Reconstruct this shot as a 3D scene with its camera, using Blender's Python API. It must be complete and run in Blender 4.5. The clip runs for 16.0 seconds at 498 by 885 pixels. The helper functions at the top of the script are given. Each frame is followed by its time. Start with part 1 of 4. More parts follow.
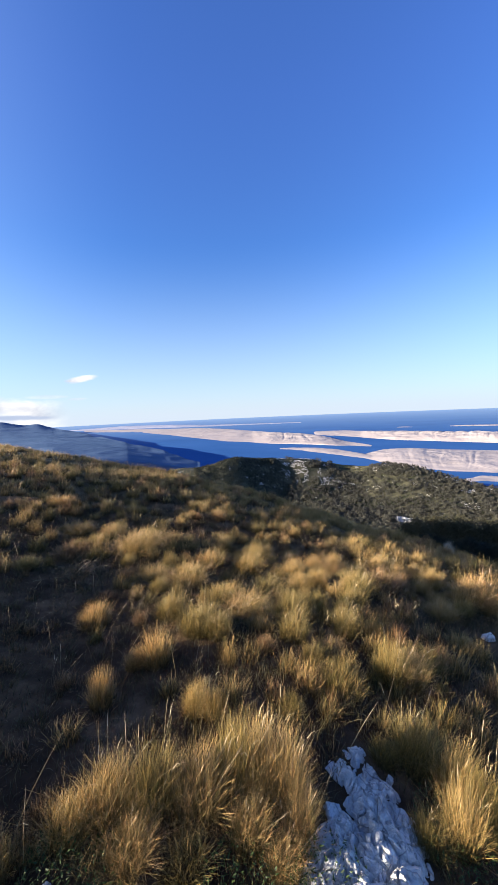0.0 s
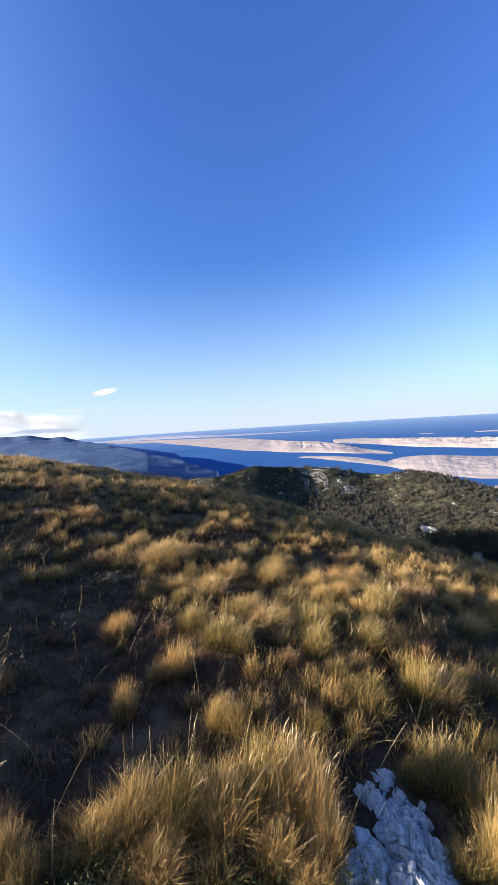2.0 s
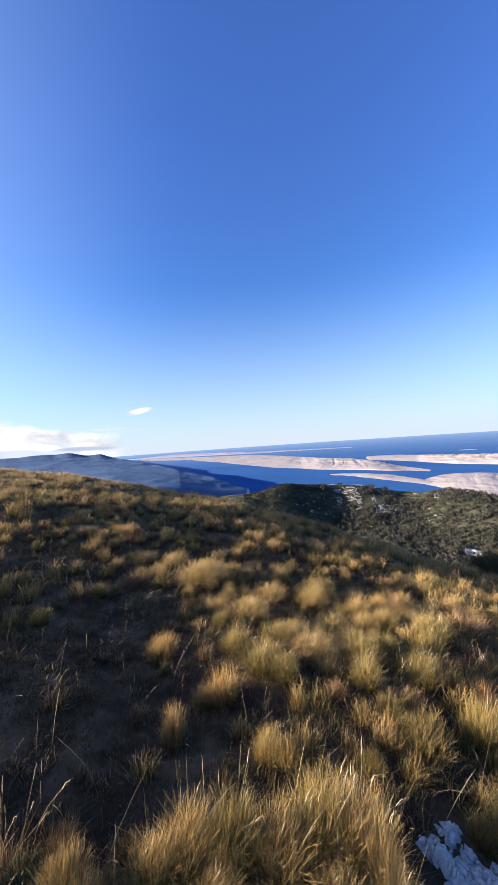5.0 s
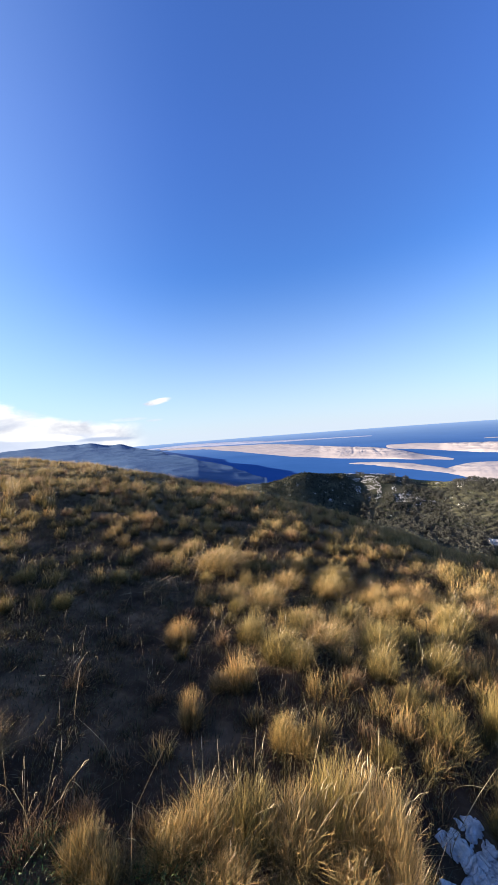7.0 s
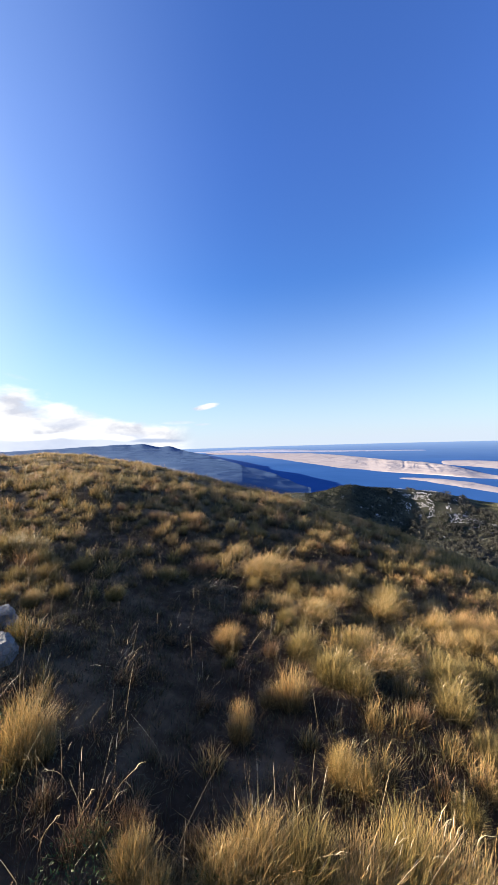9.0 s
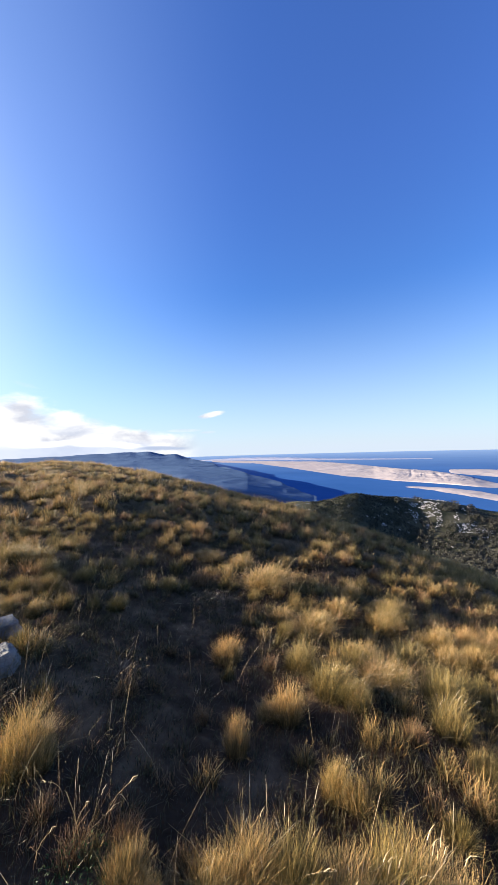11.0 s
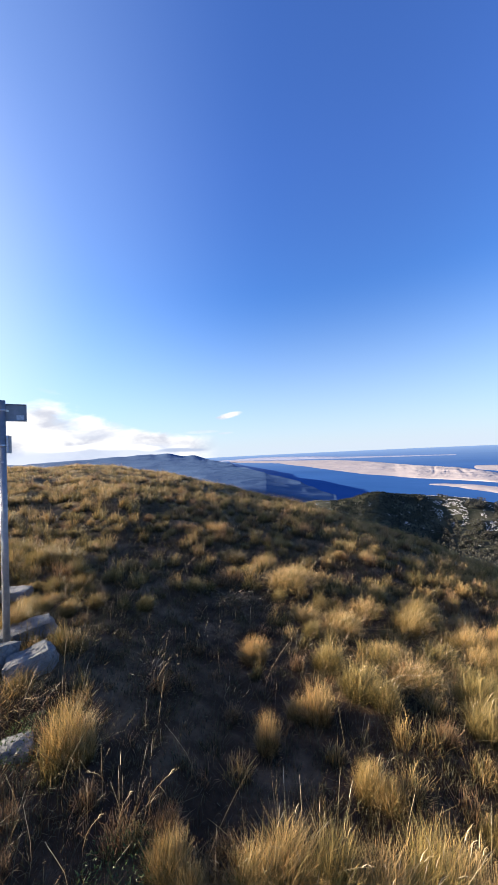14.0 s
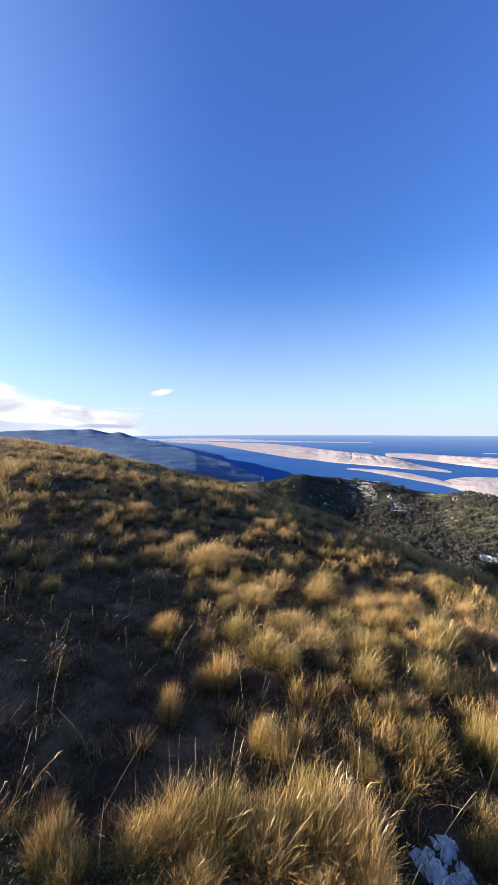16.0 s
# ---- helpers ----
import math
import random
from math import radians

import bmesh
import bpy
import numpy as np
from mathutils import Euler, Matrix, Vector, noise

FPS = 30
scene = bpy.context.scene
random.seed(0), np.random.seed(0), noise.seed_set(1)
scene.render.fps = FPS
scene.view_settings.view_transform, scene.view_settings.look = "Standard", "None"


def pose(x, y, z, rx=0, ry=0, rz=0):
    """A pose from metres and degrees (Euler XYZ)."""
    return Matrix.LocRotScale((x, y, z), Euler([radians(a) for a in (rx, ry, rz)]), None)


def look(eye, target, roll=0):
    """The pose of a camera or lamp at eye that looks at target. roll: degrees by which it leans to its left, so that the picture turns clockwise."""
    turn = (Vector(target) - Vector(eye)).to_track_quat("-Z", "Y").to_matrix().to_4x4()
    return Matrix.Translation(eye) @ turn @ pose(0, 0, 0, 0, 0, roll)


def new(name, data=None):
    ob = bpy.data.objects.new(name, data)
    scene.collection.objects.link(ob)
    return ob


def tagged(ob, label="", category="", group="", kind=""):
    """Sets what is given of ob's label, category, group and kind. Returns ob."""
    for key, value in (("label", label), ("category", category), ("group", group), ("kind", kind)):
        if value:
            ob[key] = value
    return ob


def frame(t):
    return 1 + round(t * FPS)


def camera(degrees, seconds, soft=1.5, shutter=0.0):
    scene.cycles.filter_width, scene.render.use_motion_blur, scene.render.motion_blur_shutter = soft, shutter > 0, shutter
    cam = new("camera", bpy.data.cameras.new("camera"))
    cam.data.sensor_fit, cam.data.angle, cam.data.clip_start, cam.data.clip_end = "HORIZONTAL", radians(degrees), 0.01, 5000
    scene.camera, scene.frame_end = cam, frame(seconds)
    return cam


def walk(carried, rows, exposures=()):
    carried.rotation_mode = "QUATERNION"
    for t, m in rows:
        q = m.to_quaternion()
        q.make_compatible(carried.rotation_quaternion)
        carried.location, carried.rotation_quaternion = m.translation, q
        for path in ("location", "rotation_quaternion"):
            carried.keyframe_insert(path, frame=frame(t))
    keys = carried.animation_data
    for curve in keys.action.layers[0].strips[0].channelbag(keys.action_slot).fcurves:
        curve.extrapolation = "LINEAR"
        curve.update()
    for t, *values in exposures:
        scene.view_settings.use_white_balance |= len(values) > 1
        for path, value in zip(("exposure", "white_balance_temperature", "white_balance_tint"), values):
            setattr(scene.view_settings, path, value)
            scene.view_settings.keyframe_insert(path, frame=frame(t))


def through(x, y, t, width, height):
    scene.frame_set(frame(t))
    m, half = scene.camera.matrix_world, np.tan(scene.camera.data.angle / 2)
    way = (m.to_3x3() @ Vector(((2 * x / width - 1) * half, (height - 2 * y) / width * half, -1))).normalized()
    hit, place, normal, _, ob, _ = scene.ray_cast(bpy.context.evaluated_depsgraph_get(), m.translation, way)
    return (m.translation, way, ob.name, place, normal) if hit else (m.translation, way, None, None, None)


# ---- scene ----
cam = camera(72.9, 16.0)
# seconds, x, y, z, tilt, roll, turn
PATH = [
    (0.0, 0.001, 0.000, 1.599, 84.76, 2.57, -0.24),
    (0.5, -0.005, -0.007, 1.610, 85.71, 2.21, -0.53),
    (1.0, -0.010, -0.011, 1.618, 86.98, 2.22, 0.13),
    (1.5, -0.008, -0.010, 1.614, 86.50, 3.00, -0.10),
    (2.0, -0.005, -0.012, 1.615, 86.49, 3.66, 2.79),
    (2.5, 0.005, -0.023, 1.612, 85.46, 4.13, 4.54),
    (3.0, 0.001, -0.042, 1.609, 87.95, 5.06, 4.81),
    (3.5, -0.024, -0.039, 1.628, 88.64, 4.91, 3.42),
    (4.0, -0.065, -0.031, 1.650, 88.72, 5.02, 3.75),
    (4.5, -0.092, -0.041, 1.664, 88.98, 4.03, 5.02),
    (4.7, -0.094, -0.058, 1.673, 89.67, 3.69, 6.77),
    (6.8, -0.067, -0.013, 1.650, 88.96, 4.65, 10.27),
    (7.0, -0.081, -0.010, 1.657, 88.11, 4.46, 10.94),
    (7.5, -0.141, 0.010, 1.638, 89.00, 2.91, 12.11),
    (8.0, -0.172, 0.005, 1.638, 89.48, 2.20, 13.86),
    (8.5, -0.186, 0.019, 1.624, 89.47, 1.94, 15.15),
    (9.0, -0.216, 0.048, 1.622, 89.75, 1.83, 18.63),
    (9.2, -0.228, 0.045, 1.625, 90.36, 2.07, 19.86),
    (11.3, -0.147, -0.005, 1.678, 91.47, 1.42, 19.36),
    (11.5, -0.149, -0.028, 1.682, 92.36, 1.37, 17.67),
    (12.0, -0.157, -0.049, 1.694, 91.73, 0.87, 14.91),
    (12.5, -0.144, -0.033, 1.685, 91.29, 1.62, 12.63),
    (13.0, -0.106, -0.055, 1.689, 90.55, 3.00, 9.87),
    (13.5, -0.109, -0.042, 1.691, 91.04, 3.91, 15.23),
    (14.0, -0.173, -0.034, 1.691, 91.24, 2.89, 22.59),
    (14.5, -0.224, -0.011, 1.683, 91.68, 2.04, 28.13),
    (15.0, -0.242, 0.007, 1.680, 91.95, 1.90, 27.42),
    (15.5, -0.228, 0.047, 1.655, 88.55, -0.53, 20.03),
    (16.0, -0.095, 0.023, 1.654, 87.75, 0.15, 11.01),
]
walk(cam, [(t, pose(x, y, z, rx, ry, rz)) for t, x, y, z, rx, ry, rz in PATH])

# ---- light ----
SUN_AZ, SUN_EL = -99.0, 11.5
scene.view_settings.exposure = 2.06
sun = new("sun", bpy.data.lights.new("sun", "SUN"))
sun.data.energy, sun.data.angle, sun.data.color = 5.0, radians(0.53), (1.0, 0.86, 0.68)
sun_way = Vector((math.sin(radians(SUN_AZ)) * math.cos(radians(SUN_EL)), math.cos(radians(SUN_AZ)) * math.cos(radians(SUN_EL)), math.sin(radians(SUN_EL))))
sun.matrix_world = look(sun_way * 50, (0, 0, 0))


class Nodes:
    """Short-hand for building node trees."""

    def __init__(self, tree):
        self.tree = tree
        tree.nodes.clear()

    def add(self, kind, settings=None, **inputs):
        n = self.tree.nodes.new(kind)
        for k, v in (settings or {}).items():
            setattr(n, k, v)
        for k, v in inputs.items():
            self.put(n, k, v)
        return n

    def put(self, n, key, v):
        key = key.replace("_", " ")
        sock = n.inputs[int(key[1:])] if key[0] == "i" and key[1:].isdigit() else n.inputs[key]
        if isinstance(v, bpy.types.NodeSocket):
            self.tree.links.new(v, sock)
        else:
            sock.default_value = v

    def math(self, op, a, b=0.0, c=0.0):
        n = self.add("ShaderNodeMath", {"operation": op}, i0=a, i1=b, i2=c)
        return n.outputs[0]

    def ramp(self, fac, stops):
        n = self.add("ShaderNodeValToRGB", i0=fac)
        els = n.color_ramp.elements
        while len(els) < len(stops):
            els.new(0.5)
        for e, (p, c) in zip(els, stops):
            e.position, e.color = p, (*c, 1.0)
        return n.outputs[0]

    def mix(self, fac, a, b, blend="MIX"):
        n = self.add("ShaderNodeMix", {"data_type": "RGBA", "blend_type": blend})
        for i, v in ((0, fac), (6, a), (7, b)):
            if isinstance(v, bpy.types.NodeSocket):
                self.tree.links.new(v, n.inputs[i])
            else:
                n.inputs[i].default_value = v if i == 0 else (*v, 1.0)
        return n.outputs[2]

    def noise(self, vec, scale, detail=4.0, rough=0.55, distort=0.0):
        n = self.add("ShaderNodeTexNoise", Scale=scale, Detail=detail, Roughness=rough, Distortion=distort)
        if vec is not None:
            self.tree.links.new(vec, n.inputs["Vector"])
        return n.outputs[0]


# the sky, with the cloud bank that lies on the mountains
world = bpy.data.worlds.new("sky")
scene.world = world
world.use_nodes = True
w = Nodes(world.node_tree)
sky = w.add("ShaderNodeTexSky", {"sky_type": "NISHITA", "sun_disc": False, "sun_elevation": radians(SUN_EL), "sun_rotation": radians(SUN_AZ), "altitude": 1000.0, "air_density": 1.0, "dust_density": 0.6, "ozone_density": 3.0})
way = w.add("ShaderNodeTexCoord").outputs["Generated"]
up = w.add("ShaderNodeMapRange", Value=w.add("ShaderNodeSeparateXYZ", i0=way).outputs[2], From_Min=0.05, From_Max=0.65).outputs[0]
clear = w.mix(1.0, sky.outputs[0], w.mix(up, (0.66, 1.11, 1.42), (0.90, 1.18, 1.96)), "MULTIPLY")
toward = w.add("ShaderNodeVectorMath", {"operation": "DOT_PRODUCT"}, i0=way, i1=tuple(sun_way)).outputs["Value"]
glow = w.math("POWER", w.add("ShaderNodeMapRange", Value=toward, From_Min=0.2, From_Max=1.0).outputs[0], 1.9)
clear = w.mix(w.math("MULTIPLY", glow, 0.5), clear, (4.3, 5.6, 6.5))
blaze = w.math("POWER", w.add("ShaderNodeMapRange", Value=toward, From_Min=0.6, From_Max=1.0).outputs[0], 2.2)
sep = w.add("ShaderNodeSeparateXYZ", i0=way)
az = w.math("DEGREES", w.math("ARCTAN2", sep.outputs[0], sep.outputs[1]))
el = w.math("DEGREES", w.math("ARCSINE", sep.outputs[2]))
flat = w.add("ShaderNodeVectorMath", {"operation": "MULTIPLY"}, i0=way, i1=(1.0, 1.0, 2.4)).outputs[0]
puff = w.noise(flat, 9.0, 8.0, 0.58, 0.3)
wisp = w.noise(w.add("ShaderNodeVectorMath", {"operation": "MULTIPLY"}, i0=way, i1=(1.0, 1.0, 7.0)).outputs[0], 7.0, 6.0, 0.6)
# the bank: tallest far to the left, thinning out to the right
top = w.add("ShaderNodeMapRange", {"interpolation_type": "SMOOTHSTEP"}, Value=az)
for key, v in (("From Min", -62.0), ("From Max", -29.0), ("To Min", 10.4), ("To Max", 3.0)):
    w.put(top, key.replace(" ", "_"), v)
inside = w.math("SUBTRACT", 1.0, w.math("DIVIDE", el, top.outputs[0]))
bank = w.math("ADD", w.math("MULTIPLY", inside, 1.7), w.math("MULTIPLY", w.math("SUBTRACT", puff, 0.5), 1.7))
left = w.add("ShaderNodeMapRange", {"interpolation_type": "SMOOTHSTEP"}, Value=az)
for key, v in (("From Min", -33.0), ("From Max", -27.0), ("To Min", 1.0), ("To Max", 0.0)):
    w.put(left, key.replace(" ", "_"), v)
bank = w.math("MULTIPLY", w.add("ShaderNodeMapRange", {"interpolation_type": "SMOOTHSTEP"}, Value=bank, From_Min=0.02, From_Max=0.62).outputs[0], left.outputs[0])
bank = w.math("MULTIPLY", bank, w.math("LESS_THAN", az, 0.0))


def streak(a0, e0, half_a, half_e, slope, thick):
    """A small thin cloud about the direction a0, e0 (degrees)."""
    da = w.math("SUBTRACT", az, a0)
    de = w.math("SUBTRACT", w.math("SUBTRACT", el, e0), w.math("MULTIPLY", da, slope))
    d = w.math("ADD", w.math("POWER", w.math("DIVIDE", da, half_a), 2.0), w.math("POWER", w.math("DIVIDE", de, half_e), 2.0))
    d = w.math("ADD", d, w.math("MULTIPLY", w.math("SUBTRACT", wisp, 0.5), 2.4))
    return w.add("ShaderNodeMapRange", {"interpolation_type": "SMOOTHSTEP"}, Value=d, From_Min=1.1, From_Max=0.1, To_Min=0.0, To_Max=thick).outputs[0]


# milky air towards the horizon
milk = w.math("POWER", w.add("ShaderNodeMapRange", Value=el, From_Min=26.0, From_Max=0.0).outputs[0], 1.8)
clear = w.mix(w.math("MULTIPLY", milk, 0.9), clear, (4.05, 4.55, 5.35))
clear = w.mix(w.math("MULTIPLY", blaze, 0.85), clear, (7.6, 7.6, 8.0))
cover = bank
for spec in ((-25.8, 5.9, 2.4, 0.55, 0.2, 1.0), (-30.5, 3.4, 3.0, 0.30, 0.0, 0.30), (-26.5, 3.0, 1.6, 0.25, 0.05, 0.35), (-33.0, 2.2, 4.0, 0.5, 0.0, 0.4)):
    cover = w.math("MAXIMUM", cover, streak(*spec))
grey = w.ramp(w.noise(flat, 8.0, 5.0, 0.55, 0.2), [(0.40, (0.60, 0.63, 0.72)), (0.58, (1.0, 1.0, 1.0))])
CLOUD = w.mix(1.0, grey, (6.2, 6.15, 6.1), "MULTIPLY")
air = w.mix(cover, clear, CLOUD)
# the veil that hides the mountain tops, the low row of puffs on it and the dark shred at its end
veil = w.math("MULTIPLY", w.add("ShaderNodeMapRange", {"interpolation_type": "SMOOTHSTEP"}, Value=el, From_Min=2.2, From_Max=0.6).outputs[0],
              w.add("ShaderNodeMapRange", {"interpolation_type": "SMOOTHSTEP"}, Value=az, From_Min=-33.0, From_Max=-38.0).outputs[0])
air = w.mix(w.math("MULTIPLY", w.math("MULTIPLY", veil, w.math("LESS_THAN", az, 0.0)), 0.75), air, (3.6, 4.1, 5.2))
for spec in ((-50.5, 1.5, 4.5, 0.55, 0.05, 0.8), (-45.0, 1.7, 4.5, 0.75, -0.04, 1.0), (-40.0, 1.2, 3.6, 0.6, -0.08, 1.0)):
    air = w.mix(streak(*spec), air, (7.0, 7.0, 7.0))
for spec in ((-34.0, 0.55, 4.6, 0.42, -0.03, 0.9), (-47.0, 3.6, 5.0, 0.9, 0.0, 0.35)):
    air = w.mix(streak(*spec), air, (2.6, 3.1, 4.2))
out = w.add("ShaderNodeBackground", Color=air, Strength=0.046)
w.add("ShaderNodeOutputWorld", Surface=out.outputs[0])


# ---- materials ----
def material(name):
    m = bpy.data.materials.new(name)
    m.use_nodes = True
    return m, Nodes(m.node_tree)


def finish(n, colour, rough=0.8, bump=None, strength=0.4, distance=0.02, metal=0.0, specular=0.3):
    b = n.add("ShaderNodeBsdfPrincipled", Roughness=rough, Metallic=metal)
    n.put(b, "Base_Color", colour if isinstance(colour, bpy.types.NodeSocket) else (*colour, 1.0))
    b.inputs["Specular IOR Level"].default_value = specular
    if bump is not None:
        n.put(b, "Normal", n.add("ShaderNodeBump", Height=bump, Strength=strength, Distance=distance).outputs[0])
    n.add("ShaderNodeOutputMaterial", Surface=b.outputs[0])
    return b


def place(n):
    return n.add("ShaderNodeNewGeometry").outputs["Position"]


def grass_material(name, root, middle, tip, spread, through=0.32):
    """Dry grass: coloured from root to tip, each blade a little different, letting light through."""
    m, n = material(name)
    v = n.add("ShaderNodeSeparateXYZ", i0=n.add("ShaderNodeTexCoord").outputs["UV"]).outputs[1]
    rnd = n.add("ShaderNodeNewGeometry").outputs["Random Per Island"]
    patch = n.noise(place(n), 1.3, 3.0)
    # brown to straw, plus painted shade at the root and sunlight at the tip
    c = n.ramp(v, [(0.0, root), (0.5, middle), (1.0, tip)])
    c = n.mix(1.0, c, n.ramp(rnd, [(0.0, (1 - spread, 1 - spread * 0.8, 1 - spread)), (0.5, (1, 1, 1)), (1.0, (1 + spread, 1 + spread * 0.75, 1 + spread * 0.4))]), "MULTIPLY")
    c = n.mix(1.0, c, n.ramp(patch, [(0.3, (0.84, 0.86, 0.72)), (0.55, (1, 1, 1)), (0.75, (1.15, 0.98, 0.85))]), "MULTIPLY")
    d = n.add("ShaderNodeBsdfPrincipled", Roughness=0.55)
    n.put(d, "Base_Color", c)
    d.inputs["Specular IOR Level"].default_value = 0.35
    tr = n.add("ShaderNodeBsdfTranslucent", Color=c)
    mx = n.add("ShaderNodeMixShader", i0=through, i1=d.outputs[0], i2=tr.outputs[0])
    n.add("ShaderNodeOutputMaterial", Surface=mx.outputs[0])
    return m


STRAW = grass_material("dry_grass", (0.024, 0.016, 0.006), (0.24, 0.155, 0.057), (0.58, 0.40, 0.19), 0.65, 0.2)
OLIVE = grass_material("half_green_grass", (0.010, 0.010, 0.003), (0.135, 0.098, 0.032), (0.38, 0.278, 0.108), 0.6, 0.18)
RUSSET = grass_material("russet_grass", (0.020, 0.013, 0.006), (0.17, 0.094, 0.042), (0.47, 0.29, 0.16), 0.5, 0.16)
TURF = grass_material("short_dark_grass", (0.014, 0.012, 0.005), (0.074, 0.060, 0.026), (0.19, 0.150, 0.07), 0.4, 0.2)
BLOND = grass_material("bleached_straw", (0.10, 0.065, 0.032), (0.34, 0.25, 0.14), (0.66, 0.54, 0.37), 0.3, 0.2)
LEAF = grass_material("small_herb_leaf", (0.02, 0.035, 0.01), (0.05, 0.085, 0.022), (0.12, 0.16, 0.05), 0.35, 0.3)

SOIL, n = material("turf_and_soil")
p = place(n)
dist = n.add("ShaderNodeVectorMath", {"operation": "LENGTH"}, i0=p).outputs["Value"]
near = n.ramp(n.noise(p, 2.2, 8.0, 0.65), [(0.34, (0.020, 0.012, 0.007)), (0.5, (0.064, 0.039, 0.022)), (0.68, (0.17, 0.110, 0.063))])
wood = n.ramp(n.noise(p, 0.09, 6.0, 0.6), [(0.35, (0.03, 0.034, 0.02)), (0.55, (0.06, 0.058, 0.038)), (0.68, (0.10, 0.095, 0.06))])
rocky = n.ramp(n.noise(p, 0.22, 6.0, 0.7), [(0.60, (0, 0, 0)), (0.68, (1, 1, 1))])
wood = n.mix(n.math("MULTIPLY", rocky, 0.7), wood, (0.48, 0.46, 0.43))
far = n.add("ShaderNodeMapRange", Value=dist, From_Min=55.0, From_Max=100.0).outputs[0]
thatch = n.ramp(n.noise(p, 1.6, 6.0, 0.65), [(0.32, (0.03, 0.021, 0.010)), (0.5, (0.13, 0.093, 0.046)), (0.7, (0.27, 0.20, 0.105))])
near = n.mix(n.add("ShaderNodeMapRange", Value=dist, From_Min=6.0, From_Max=13.0).outputs[0], near, thatch)
finish(n, n.mix(far, near, wood), 0.95, n.noise(p, 14.0, 8.0, 0.7), 0.7, 0.05, specular=0.1)


def limestone(name, tone=1.0, cracked=0.8):
    m, n = material(name)
    p = place(n)
    big, fine = n.noise(p, 7.0, 6.0, 0.6), n.noise(p, 60.0, 6.0, 0.7)
    c = n.ramp(big, [(0.3, (0.20 * tone, 0.20 * tone, 0.20 * tone)), (0.5, (0.32 * tone, 0.32 * tone, 0.31 * tone)), (0.7, (0.44 * tone, 0.43 * tone, 0.41 * tone))])
    lichen = n.ramp(n.noise(p, 28.0, 5.0, 0.65), [(0.60, (0, 0, 0)), (0.68, (1, 1, 1))])
    c = n.mix(n.math("MULTIPLY", lichen, 0.55), c, (0.16, 0.15, 0.13))
    warp = n.add("ShaderNodeVectorMath", {"operation": "ADD"}, i0=p, i1=n.add("ShaderNodeVectorMath", {"operation": "SCALE"}, i0=n.add("ShaderNodeTexNoise", Vector=p, Scale=9.0).outputs[1], Scale=0.12).outputs[0]).outputs[0]
    crack = n.add("ShaderNodeTexVoronoi", {"feature": "DISTANCE_TO_EDGE"}, Vector=warp, Scale=11.0).outputs[0]
    crack = n.add("ShaderNodeMapRange", Value=crack, From_Min=0.0, From_Max=0.05).outputs[0]
    crack = n.math("ADD", n.math("MULTIPLY", crack, cracked), 1 - cracked)
    c = n.mix(crack, tuple(0.10 * tone for _ in range(3)), c)
    finish(n, c, 0.85, n.math("ADD", n.math("MULTIPLY", crack, 0.35), n.math("MULTIPLY", n.noise(p, 24.0, 8.0, 0.7, 0.5), 0.9)), 0.9, 0.045, specular=0.25)
    return m


STONE = limestone("grey_limestone", 0.62, 0.3)
PALE = limestone("pale_karst_limestone", 2.1, 0.55)



def bare_land(name, low, high, scrub_tone):
    """Bare limestone land, seen from afar."""
    m, n = material(name)
    p = place(n)
    c = n.mix(n.noise(p, 0.016, 8.0, 0.65), low, high)
    scrub = n.ramp(n.noise(p, 0.008, 8.0, 0.7), [(0.52, (0, 0, 0)), (0.66, (1, 1, 1))])
    finish(n, n.mix(n.math("MULTIPLY", scrub, 0.45), c, scrub_tone), 0.9, n.noise(p, 0.014, 5.0, 0.55, 0.5), 0.45, 14.0, specular=0.05)
    return m


BARE = bare_land("bare_island_limestone", (0.30, 0.265, 0.255), (0.49, 0.43, 0.415), (0.24, 0.21, 0.195))
# same rock with the horizon haze mixed into its colours
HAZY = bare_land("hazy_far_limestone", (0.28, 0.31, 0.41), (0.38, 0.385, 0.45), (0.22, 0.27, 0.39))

RANGE, n = material("hazed_mountain_slope")
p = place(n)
# blue of the distance haze, put into the slope's base colour
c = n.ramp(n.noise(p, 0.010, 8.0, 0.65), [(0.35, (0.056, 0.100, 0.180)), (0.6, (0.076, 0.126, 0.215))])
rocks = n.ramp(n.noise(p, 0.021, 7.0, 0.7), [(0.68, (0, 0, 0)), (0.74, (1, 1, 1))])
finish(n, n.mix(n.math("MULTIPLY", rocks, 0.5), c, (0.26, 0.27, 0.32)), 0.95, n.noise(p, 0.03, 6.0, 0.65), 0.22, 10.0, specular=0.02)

WATER, n = material("sea_water")
p = place(n)
rip = n.noise(n.add("ShaderNodeVectorMath", {"operation": "MULTIPLY"}, i0=p, i1=(0.6, 1.0, 1.0)).outputs[0], 0.5, 6.0, 0.6)
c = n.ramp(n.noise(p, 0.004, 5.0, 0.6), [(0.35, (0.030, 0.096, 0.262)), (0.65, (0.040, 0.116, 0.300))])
# haze over the far water, painted as a paler base colour by distance
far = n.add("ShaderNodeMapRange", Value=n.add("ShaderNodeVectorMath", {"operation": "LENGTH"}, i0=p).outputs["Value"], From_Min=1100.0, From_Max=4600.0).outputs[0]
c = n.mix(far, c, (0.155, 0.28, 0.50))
bend = n.add("ShaderNodeBump", Height=rip, Strength=0.06, Distance=1.0).outputs[0]
gloss = n.add("ShaderNodeBsdfGlossy", Roughness=0.06)
body = n.add("ShaderNodeBsdfDiffuse", Color=c, Normal=bend)
sheen = n.add("ShaderNodeMapRange", Value=n.add("ShaderNodeFresnel", IOR=1.33).outputs[0], From_Min=0.5, From_Max=0.92).outputs[0]
